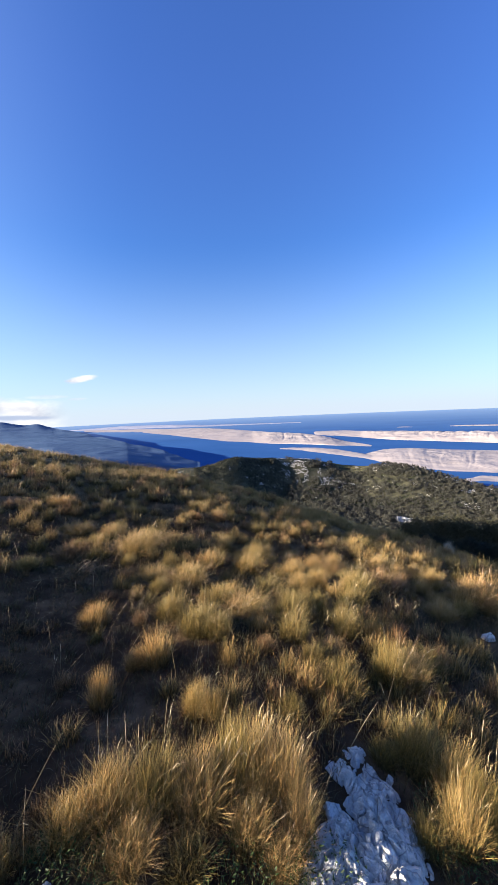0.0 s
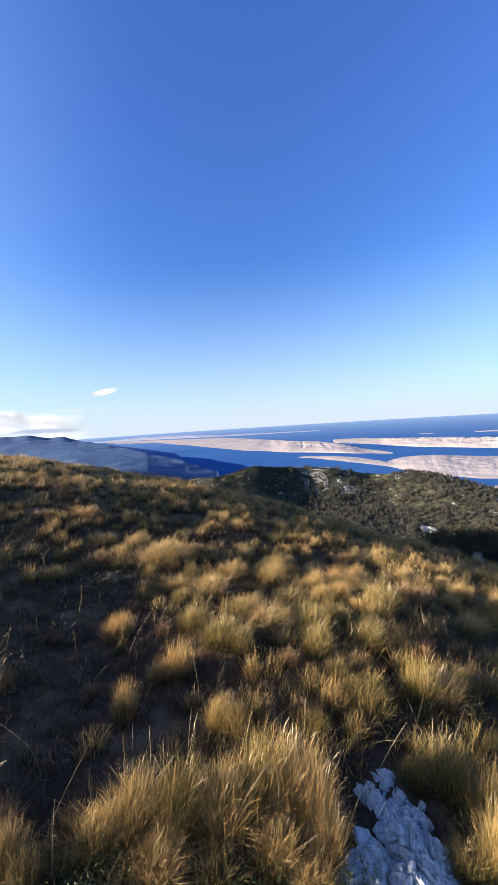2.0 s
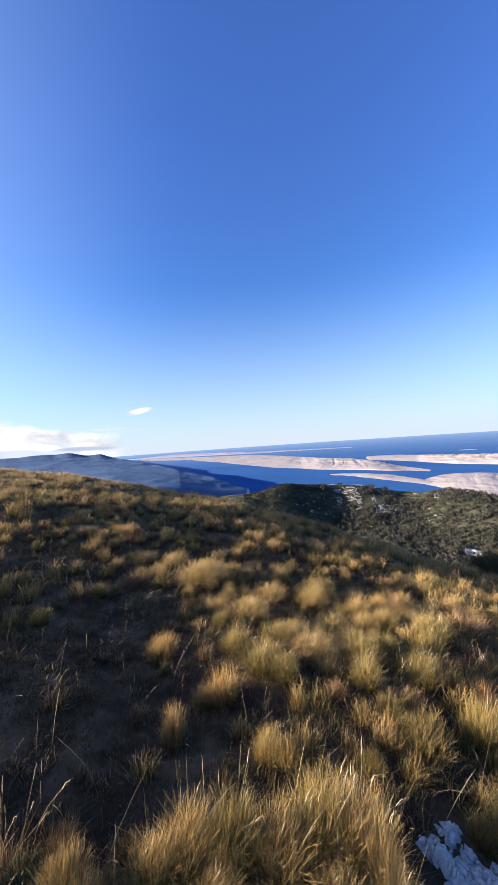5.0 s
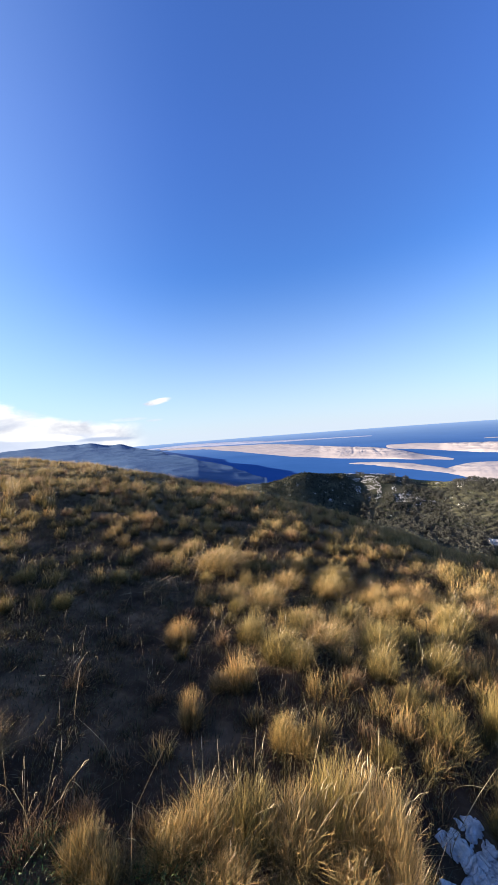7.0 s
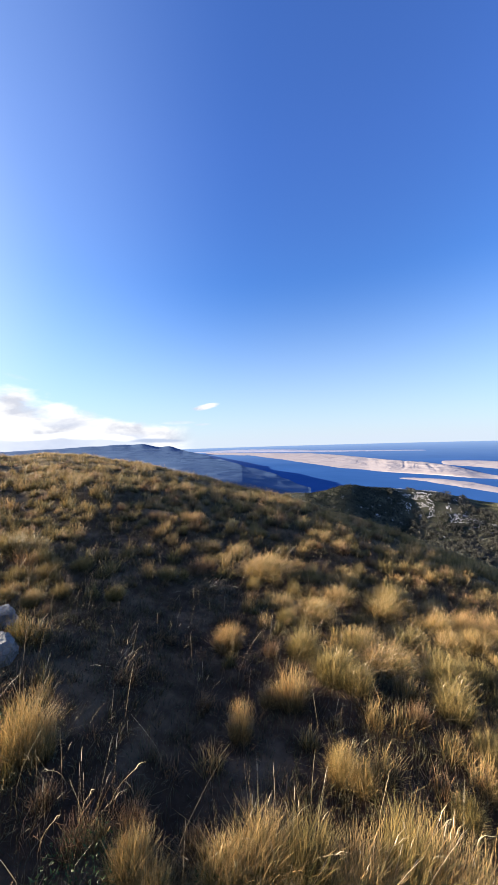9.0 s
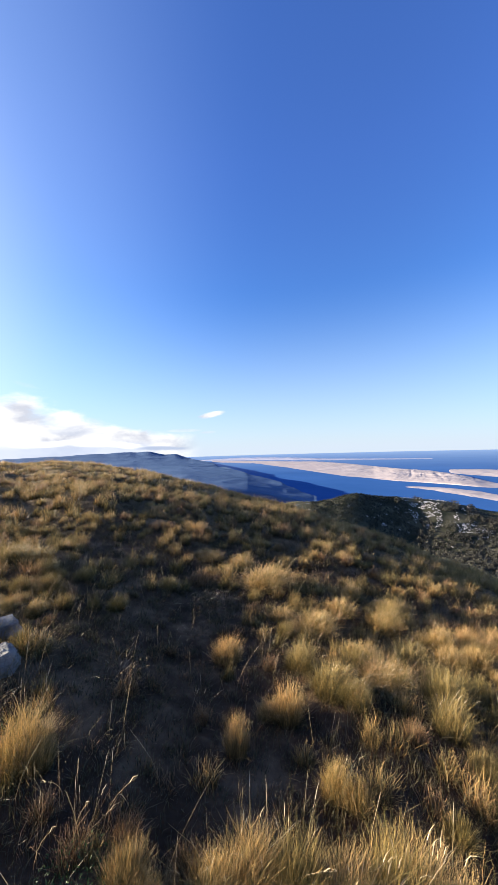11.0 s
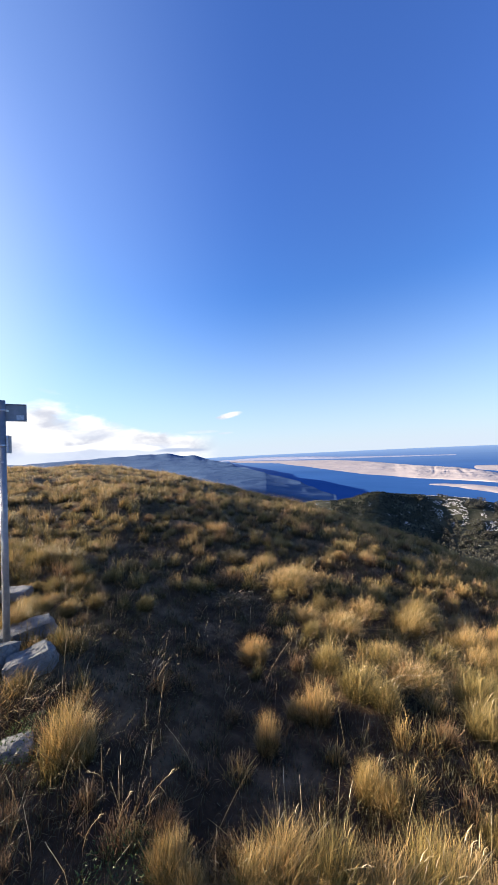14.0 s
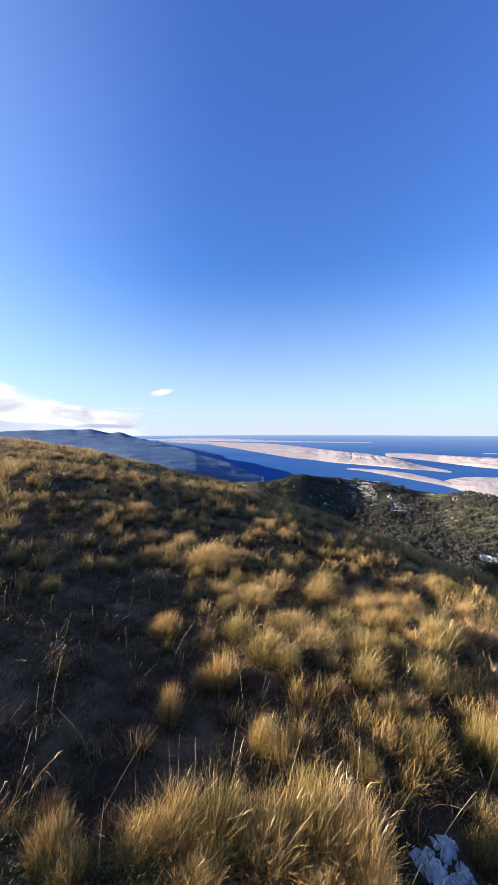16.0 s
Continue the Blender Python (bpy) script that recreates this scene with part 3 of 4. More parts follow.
def stalk_mesh(name, count, radius, height, wind, mat):
    """Tall flowering stalks with a thin seed head each."""
    a = rng.uniform(0, 2 * math.pi, count)
    base = np.stack([np.cos(a) * radius, np.sin(a) * radius, np.full(count, -0.01)], -1) * rng.uniform(0.2, 1, (count, 1))
    h = height * rng.uniform(0.75, 1.1, count)
    lean = wind * h[:, None] * rng.uniform(0.3, 1.2, (count, 1)) + rng.normal(0, 0.26, (count, 2)) * h[:, None]
    v, f, t = blades(base, h, lean, np.full(count, 0.0020), rng.uniform(0, 3.1, count), (0.0, 0.2, 0.4, 0.6, 0.8), 0.0)
    tips = base + np.concatenate([lean * 0.86 ** 1.7, (h * 0.86)[:, None]], 1)
    v2, f2, t2 = blades(tips, h * 0.16, lean * 0.26, np.full(count, 0.0034), rng.uniform(0, 3.1, count), (0.0, 0.5), 0.0)
    t2[:, 1] = 0.9
    return raw_mesh(name, np.concatenate([v, v2]), f + [g + len(v) for g in f2], mat, np.concatenate([t, t2]))


def height_at(x, y):
    return float(ground_z(np.array([x]), np.array([y]))[0])


KINDS = {}
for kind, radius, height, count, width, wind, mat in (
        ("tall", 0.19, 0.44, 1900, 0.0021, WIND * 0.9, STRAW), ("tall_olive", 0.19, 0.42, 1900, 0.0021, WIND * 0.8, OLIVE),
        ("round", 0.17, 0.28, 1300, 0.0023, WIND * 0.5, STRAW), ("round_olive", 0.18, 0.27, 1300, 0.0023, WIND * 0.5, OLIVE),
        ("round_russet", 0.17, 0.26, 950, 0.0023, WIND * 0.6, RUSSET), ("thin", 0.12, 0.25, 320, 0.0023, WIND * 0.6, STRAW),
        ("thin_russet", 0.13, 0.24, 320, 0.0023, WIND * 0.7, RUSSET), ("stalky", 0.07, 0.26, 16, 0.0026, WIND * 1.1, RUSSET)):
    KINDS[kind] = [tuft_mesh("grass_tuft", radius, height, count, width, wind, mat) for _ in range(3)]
LONG = stalk_mesh("seed_stalk", 2, 0.06, 0.42, WIND * 1.8, BLOND)
STALKS = [stalk_mesh("seed_stalk", 6, 0.10, 0.46, WIND * 1.2, BLOND), stalk_mesh("seed_stalk", 9, 0.14, 0.40, WIND * 1.4, BLOND)]
LABELS = {"tall": "tall golden tuft of dry bunch grass leaning in the wind", "tall_olive": "tall half-green tuft of bunch grass on the slope",
          "round": "small golden tuft of dry bunch grass", "round_olive": "low olive-green tuft of bunch grass",
          "round_russet": "low russet tuft of dry grass", "thin": "sparse pale tuft of dry grass on dark turf", "thin_russet": "sparse russet tuft of wilted grass", "stalky": "few long arching dry grass stalks on bare turf"}


def tuft(kind, x, y, wide=1.0, high=1.0, stalks=0):
    pick = int(rng.integers(3))
    base = new("grass_tuft", KINDS[kind][pick])
    base.matrix_world = Matrix.LocRotScale((x, y, height_at(x, y)), Euler((0, 0, rng.uniform(-0.5, 0.5))), (wide, wide, high))
    tagged(base, LABELS[kind], "grass tuft", "grass tufts on the slope")
    for i in range(stalks):
        s = new("seed_stalk", LONG if kind == "stalky" else STALKS[int(rng.integers(2))])
        s.parent = base
        s.matrix_local = Matrix.LocRotScale((rng.normal(0, 0.05), rng.normal(0, 0.05), 0), Euler((0, 0, rng.uniform(-0.6, 0.6))), (1, 1, 1))
    return base


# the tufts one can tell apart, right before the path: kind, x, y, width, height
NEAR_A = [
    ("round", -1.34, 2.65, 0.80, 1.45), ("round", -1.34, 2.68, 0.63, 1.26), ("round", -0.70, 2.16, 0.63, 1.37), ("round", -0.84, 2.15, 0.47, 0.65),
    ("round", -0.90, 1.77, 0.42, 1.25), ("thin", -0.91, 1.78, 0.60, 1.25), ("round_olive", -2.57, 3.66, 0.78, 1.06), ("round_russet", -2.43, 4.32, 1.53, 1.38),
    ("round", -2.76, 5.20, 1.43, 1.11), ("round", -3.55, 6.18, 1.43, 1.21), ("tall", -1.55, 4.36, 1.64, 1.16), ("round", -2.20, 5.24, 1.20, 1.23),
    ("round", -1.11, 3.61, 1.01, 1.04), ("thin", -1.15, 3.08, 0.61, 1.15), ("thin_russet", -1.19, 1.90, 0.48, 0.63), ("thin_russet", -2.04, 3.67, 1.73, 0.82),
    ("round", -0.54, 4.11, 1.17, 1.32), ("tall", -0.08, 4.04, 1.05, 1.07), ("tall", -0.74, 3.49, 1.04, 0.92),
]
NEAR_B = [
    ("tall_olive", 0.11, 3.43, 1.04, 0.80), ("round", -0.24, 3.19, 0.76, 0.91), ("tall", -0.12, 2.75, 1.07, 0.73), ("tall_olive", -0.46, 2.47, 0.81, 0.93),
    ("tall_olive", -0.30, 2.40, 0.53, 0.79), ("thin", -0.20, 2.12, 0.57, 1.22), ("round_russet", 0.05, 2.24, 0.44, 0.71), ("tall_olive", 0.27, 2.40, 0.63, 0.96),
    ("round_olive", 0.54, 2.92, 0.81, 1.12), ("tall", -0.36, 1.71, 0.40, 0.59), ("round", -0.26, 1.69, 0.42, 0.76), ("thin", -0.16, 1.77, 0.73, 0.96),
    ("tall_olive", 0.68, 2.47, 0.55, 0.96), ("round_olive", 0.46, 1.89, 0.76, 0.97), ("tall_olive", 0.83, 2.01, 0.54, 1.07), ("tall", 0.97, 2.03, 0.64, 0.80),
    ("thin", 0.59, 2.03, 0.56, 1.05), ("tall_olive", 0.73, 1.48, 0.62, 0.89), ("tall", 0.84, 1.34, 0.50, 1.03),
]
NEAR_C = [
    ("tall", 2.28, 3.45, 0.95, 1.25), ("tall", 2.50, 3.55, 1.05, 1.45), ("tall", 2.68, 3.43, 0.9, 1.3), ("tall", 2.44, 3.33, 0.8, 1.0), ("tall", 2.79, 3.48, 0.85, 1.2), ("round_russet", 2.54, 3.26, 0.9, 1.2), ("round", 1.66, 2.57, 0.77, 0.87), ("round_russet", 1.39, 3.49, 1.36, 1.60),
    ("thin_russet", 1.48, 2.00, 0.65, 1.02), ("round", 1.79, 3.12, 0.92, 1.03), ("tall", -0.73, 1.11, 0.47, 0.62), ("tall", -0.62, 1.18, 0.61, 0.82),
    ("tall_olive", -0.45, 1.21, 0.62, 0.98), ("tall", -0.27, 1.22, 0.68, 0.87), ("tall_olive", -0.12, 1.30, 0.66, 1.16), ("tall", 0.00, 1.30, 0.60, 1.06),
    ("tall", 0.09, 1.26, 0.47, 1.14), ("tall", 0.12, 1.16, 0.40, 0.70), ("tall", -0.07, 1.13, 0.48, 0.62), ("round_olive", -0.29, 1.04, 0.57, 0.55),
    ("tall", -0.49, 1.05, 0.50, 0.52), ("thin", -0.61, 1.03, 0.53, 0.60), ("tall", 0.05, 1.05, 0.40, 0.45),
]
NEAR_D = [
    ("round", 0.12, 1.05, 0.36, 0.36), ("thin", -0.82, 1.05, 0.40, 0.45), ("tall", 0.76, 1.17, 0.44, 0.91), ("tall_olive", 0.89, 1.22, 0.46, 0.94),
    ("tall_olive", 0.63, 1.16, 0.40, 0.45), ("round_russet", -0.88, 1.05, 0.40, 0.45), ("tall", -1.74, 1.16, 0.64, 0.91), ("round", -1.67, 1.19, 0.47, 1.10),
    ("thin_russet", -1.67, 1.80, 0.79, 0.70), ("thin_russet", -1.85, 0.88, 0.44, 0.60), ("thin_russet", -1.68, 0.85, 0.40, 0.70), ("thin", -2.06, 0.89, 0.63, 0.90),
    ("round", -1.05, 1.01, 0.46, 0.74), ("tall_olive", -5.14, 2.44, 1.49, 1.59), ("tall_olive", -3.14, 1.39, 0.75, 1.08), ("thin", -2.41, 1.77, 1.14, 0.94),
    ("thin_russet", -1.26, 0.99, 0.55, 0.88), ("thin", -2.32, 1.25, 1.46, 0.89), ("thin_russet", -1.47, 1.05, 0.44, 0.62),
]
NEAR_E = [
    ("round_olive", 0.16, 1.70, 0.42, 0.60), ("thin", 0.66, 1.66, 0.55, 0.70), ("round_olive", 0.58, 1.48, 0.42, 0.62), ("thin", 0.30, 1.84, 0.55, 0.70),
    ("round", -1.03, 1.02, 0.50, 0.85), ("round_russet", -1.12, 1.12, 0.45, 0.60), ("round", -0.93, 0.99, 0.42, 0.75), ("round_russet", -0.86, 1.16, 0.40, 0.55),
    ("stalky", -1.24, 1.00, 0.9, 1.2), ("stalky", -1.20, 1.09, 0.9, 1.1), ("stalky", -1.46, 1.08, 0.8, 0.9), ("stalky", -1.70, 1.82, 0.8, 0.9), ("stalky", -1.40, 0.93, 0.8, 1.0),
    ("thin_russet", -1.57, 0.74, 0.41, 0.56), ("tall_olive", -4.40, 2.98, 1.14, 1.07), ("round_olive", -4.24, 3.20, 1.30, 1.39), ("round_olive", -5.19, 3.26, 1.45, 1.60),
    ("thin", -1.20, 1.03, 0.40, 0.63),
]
taken = [(-2.72, 1.52, 0.36), (-2.15, 1.12, 0.12), (1.55, 1.75, 0.30), (-1.78, 1.48, 0.34), (1.75, 2.15, 0.25), (1.35, 1.5, 0.2)]
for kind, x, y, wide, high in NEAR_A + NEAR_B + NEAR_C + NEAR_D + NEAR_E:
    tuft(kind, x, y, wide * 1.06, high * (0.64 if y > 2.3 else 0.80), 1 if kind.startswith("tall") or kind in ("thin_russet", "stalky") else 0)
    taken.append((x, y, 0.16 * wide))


def worn(x, y):
    """How worn the turf is: 1 on the trodden path, 0 off it."""
    d = np.abs(x * 0.82 + y * 0.57 + 0.12 * np.sin(y * 1.7))
    half = 0.36 + 0.20 * np.clip(y, 0, 4)
    return np.clip(1.9 - 1.4 * d / half, 0, 1) * np.clip((6.0 - y) / 2.0, 0, 1)


OUTCROP = [(0.30, 0.45, 0.34), (0.36, 1.05, 0.26), (0.42, 1.20, 0.19), (0.475, 1.34, 0.13), (0.465, 1.46, 0.07), (0.44, 1.60, 0.045)]


def on_rock(x, y):
    cx = np.interp(y, [p[1] for p in OUTCROP], [p[0] for p in OUTCROP])
    half = np.interp(y, [p[1] for p in OUTCROP], [p[2] for p in OUTCROP])
    return (np.abs(x - cx) < half) & (y > 0.35) & (y < 1.62)


def scatter(spacing, share, r0, r1, a0, a1, gap=0.0, trodden=0.93):
    """Places on the slope, spaced evenly, thinned by hummocks and by the path."""
    gx, gy = np.meshgrid(np.arange(-r1, r1, spacing), np.arange(-r1, r1, spacing))
    gx[::2] += spacing / 2
    x, y = (gx + rng.uniform(-0.42, 0.42, gx.shape) * spacing).ravel(), (gy + rng.uniform(-0.42, 0.42, gx.shape) * spacing).ravel()
    r, a = np.hypot(x, y), np.degrees(np.arctan2(x, y)) % 360
    inside = (r > r0) & (r < r1) & ((a - a0) % 360 < a1 - a0)
    x, y = x[inside], y[inside]
    count = len(x)
    keep = share > rng.uniform(0, 1, count)
    keep &= lattice(x / 0.9, y / 0.9, 1) + 0.6 * lattice(x / 0.5, y / 0.5, 31) + gap > rng.uniform(-1.0, 0.1, count)
    keep &= rng.uniform(0, 1, count) > trodden * worn(x, y)
    keep &= ~on_rock(x, y)
    return x[keep], y[keep]


# single tufts nearest the path
x, y = scatter(0.25, 0.9, 2.0, 4.8, -70, 44)
made = 0
for px, py in zip(x, y):
    if made >= 280 or any((px - tx) ** 2 + (py - ty) ** 2 < (0.10 + tr) ** 2 for tx, ty, tr in taken):
        continue
    green = lattice(np.array([px / 1.4]), np.array([py / 1.4]), 41)[0]
    kind = str(rng.choice(["round", "round", "tall", "thin"] if green < 0.1 and px > -1.6 + 0.2 * py else ["round_olive", "tall_olive", "round_olive", "thin_russet"]))
    s = rng.uniform(0.42, 0.85)
    tuft(kind, px, py, s, s * rng.uniform(0.75, 1.05), int(rng.uniform() < 0.3))
    taken.append((px, py, 0.08))
    made += 1


def grass_stuff(name, label, x, y, radius, height, count, width, rows, mat):
    z = ground_z(x, y)
    s = rng.uniform(0.7, 1.3, len(x))
    v, f, t = tuft_blades(x, y, z, radius * s, height * s * rng.uniform(0.75, 1.2, len(x)), count, width, WIND * 0.6, rows)
    tagged(new(name, raw_mesh(name, v, f, mat, t)), label, "grass", kind="stuff")


def thin_left(x, y, tone):
    """Fewer tufts of one kind on the crest to the left of the lane."""
    keep = (np.degrees(np.arctan2(x, y)) > -38) | (rng.uniform(0, 1, len(x)) < tone)
    return x[keep], y[keep]


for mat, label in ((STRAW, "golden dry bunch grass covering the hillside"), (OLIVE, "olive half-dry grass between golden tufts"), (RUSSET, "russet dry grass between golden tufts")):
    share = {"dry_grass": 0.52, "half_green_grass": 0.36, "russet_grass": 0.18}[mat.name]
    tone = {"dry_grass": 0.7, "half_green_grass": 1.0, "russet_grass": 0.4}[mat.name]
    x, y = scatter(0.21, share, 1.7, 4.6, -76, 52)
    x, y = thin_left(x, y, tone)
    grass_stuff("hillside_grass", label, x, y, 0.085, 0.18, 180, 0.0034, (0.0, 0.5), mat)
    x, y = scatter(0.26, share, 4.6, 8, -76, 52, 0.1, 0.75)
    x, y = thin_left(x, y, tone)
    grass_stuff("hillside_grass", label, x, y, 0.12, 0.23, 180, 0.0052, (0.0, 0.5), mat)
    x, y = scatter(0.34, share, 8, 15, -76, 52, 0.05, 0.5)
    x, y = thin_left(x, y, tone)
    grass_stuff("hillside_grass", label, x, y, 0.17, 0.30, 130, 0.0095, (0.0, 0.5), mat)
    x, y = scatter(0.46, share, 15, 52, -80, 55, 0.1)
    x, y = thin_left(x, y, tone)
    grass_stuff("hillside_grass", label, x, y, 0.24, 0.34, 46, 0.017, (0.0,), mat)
x, y = scatter(0.33, 0.85, 1.5, 12, 52, 238)
grass_stuff("hillside_grass", "golden dry bunch grass covering the hillside", x, y, 0.14, 0.24, 60, 0.006, (0.0, 0.5), STRAW)
x, y = scatter(0.30, 0.4, 1.6, 12, 238, 284)
grass_stuff("hillside_grass", "low golden dry grass on the crest", x, y, 0.10, 0.06, 50, 0.005, (0.0, 0.5), STRAW)
x, y = scatter(0.60, 0.85, 12, 40, 52, 280)
grass_stuff("hillside_grass", "golden dry bunch grass covering the hillside", x, y, 0.2, 0.26, 18, 0.016, (0.0,), STRAW)


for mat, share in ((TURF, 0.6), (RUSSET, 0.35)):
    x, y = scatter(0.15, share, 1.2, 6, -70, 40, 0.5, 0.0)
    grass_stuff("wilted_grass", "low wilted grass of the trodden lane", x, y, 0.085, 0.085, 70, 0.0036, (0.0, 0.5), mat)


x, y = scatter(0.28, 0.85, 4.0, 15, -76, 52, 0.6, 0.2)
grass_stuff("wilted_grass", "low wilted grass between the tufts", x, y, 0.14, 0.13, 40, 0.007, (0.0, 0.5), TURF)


def straws():
    """Single long straws that stand in the lane and catch the sun."""
    count = 480
    r, a = np.sqrt(rng.uniform(1.2, 40.0, count)), np.radians(rng.uniform(-66, 30, count))
    x, y = np.sin(a) * r, np.cos(a) * r
    h = rng.uniform(0.12, 0.36, count)
    v, f, t = blades(np.stack([x, y, ground_z(x, y)], -1), h, rng.normal(0, 0.3, (count, 2)) * h[:, None] + WIND * 0.7 * h[:, None], 0.0022 * rng.uniform(0.7, 1.2, count), rng.uniform(0, 3.1, count), (0.0, 0.25, 0.5, 0.75, 0.9), 0.35)
    tagged(new("straw", raw_mesh("straw", v, f, BLOND, t)), "single pale dry straws standing in the lane", "grass", kind="stuff")


straws()


def turf():
    """Short dark grass between the tufts."""
    for count, r0, r1, wide, high in ((50000, 0.9, 5.0, 0.0035, 0.075), (40000, 5.0, 14.0, 0.009, 0.10)):
        r = np.sqrt(rng.uniform(r0 * r0, r1 * r1, count))
        a = np.radians(rng.uniform(-80, 55, count))
        x, y = np.sin(a) * r, np.cos(a) * r
        keep = ~on_rock(x, y) & (rng.uniform(0, 1, count) > 0.5 * worn(x, y))
        x, y = x[keep], y[keep]
        n = len(x)
        h = high * rng.uniform(0.3, 1.25, n)
        v, f, t = blades(np.stack([x, y, ground_z(x, y) - 0.005], -1), h, rng.normal(0, 0.5, (n, 2)) * h[:, None] + WIND * 0.4 * h[:, None], wide * rng.uniform(0.6, 1.3, n), rng.uniform(0, 3.1, n), (0.0, 0.5))
        tagged(new("short_grass", raw_mesh("short_grass", v, f, TURF, t)), "short dark wilted grass on the trodden turf", "grass", kind="stuff")


turf()


def scruff():
    """Loose wilted grass, ankle high, that fills the gaps between the tufts."""
    for mat, count, seed in ((TURF, 60000, 0), (RUSSET, 7000, 1), (STRAW, 2500, 2)):
        r = np.sqrt(rng.uniform(1.0, 56.0, count))
        a = np.radians(rng.uniform(-78, 52, count))
        x, y = np.sin(a) * r, np.cos(a) * r
        keep = ~on_rock(x, y) & (rng.uniform(0, 1, count) > 0.90 * worn(x, y)) & (lattice(x / 0.5, y / 0.5, 91 + seed) > rng.uniform(-0.9, 0.7, count))
        x, y = x[keep], y[keep]
        n = len(x)
        h = rng.uniform(0.05, 0.17, n)
        v, f, t = blades(np.stack([x, y, ground_z(x, y) - 0.005], -1), h, rng.normal(0, 0.45, (n, 2)) * h[:, None] + WIND * 0.6 * h[:, None], 0.0032 * rng.uniform(0.6, 1.3, n), rng.uniform(0, 3.1, n), (0.0, 0.5))
        tagged(new("wilted_grass", raw_mesh("wilted_grass", v, f, mat, t)), "loose wilted grass filling gaps between tufts", "grass", kind="stuff")


scruff()


def herb(x, y, radius, count):
    """A low creeping herb with small green leaves."""
    a, q = rng.uniform(0, 2 * math.pi, count), np.sqrt(rng.uniform(0, 1, count)) * radius
    px, py = x + np.cos(a) * q, y + np.sin(a) * q
    h = rng.uniform(0.01, 0.11, count) * (1.1 - q / radius * 0.5)
    base = np.stack([px, py, ground_z(px, py) + h], -1)
    v, f, t = blades(base, rng.uniform(0.003, 0.012, count), rng.normal(0, 0.008, (count, 2)), rng.uniform(0.004, 0.008, count), rng.uniform(0, 3.1, count), (0.0, 0.5))
    return tagged(new("creeping_herb", raw_mesh("creeping_herb", v, f, LEAF, t)), "low creeping herb with small dark green leaves", "herb", kind="stuff")


for spec in ((-0.02, 0.98, 0.20, 1500), (0.20, 1.02, 0.14, 800), (0.80, 1.18, 0.20, 1200), (-0.66, 0.98, 0.18, 900), (-1.92, 1.12, 0.14, 900), (-1.15, 0.92, 0.16, 800)):
    herb(*spec)


# ---- stones ----
def cells(x, y, seed, size):
    """For the cells of a random mosaic: distance to the border, a number for the cell, and a height tilted its own way."""
    x, y = x / size, y / size
    xi, yi = np.floor(x), np.floor(y)
    f1, f2, code, tilt = np.full_like(x, 9.0), np.full_like(x, 9.0), np.zeros_like(x), np.zeros_like(x)
    for dx in (-1, 0, 1):
        for dy in (-1, 0, 1):
            a, b = xi + dx, yi + dy
            h = [np.modf(np.abs(np.sin(a * 127.1 + b * 311.7 + seed * s) * 43758.5453))[0] for s in (1.7, 5.3, 9.1, 3.3, 7.9)]
            ox, oy = x - a - h[0], y - b - h[1]
            d = np.hypot(ox, oy)
            closer = d < f1
            f2 = np.where(closer, f1, np.minimum(f2, d))
            code = np.where(closer, a * 100 + b, code)
            tilt = np.where(closer, (h[2] - 0.5) + (h[3] - 0.5) * 3.4 * ox + (h[4] - 0.5) * 3.4 * oy, tilt)
            f1 = np.where(closer, d, f1)
    return f2 - f1, code, tilt


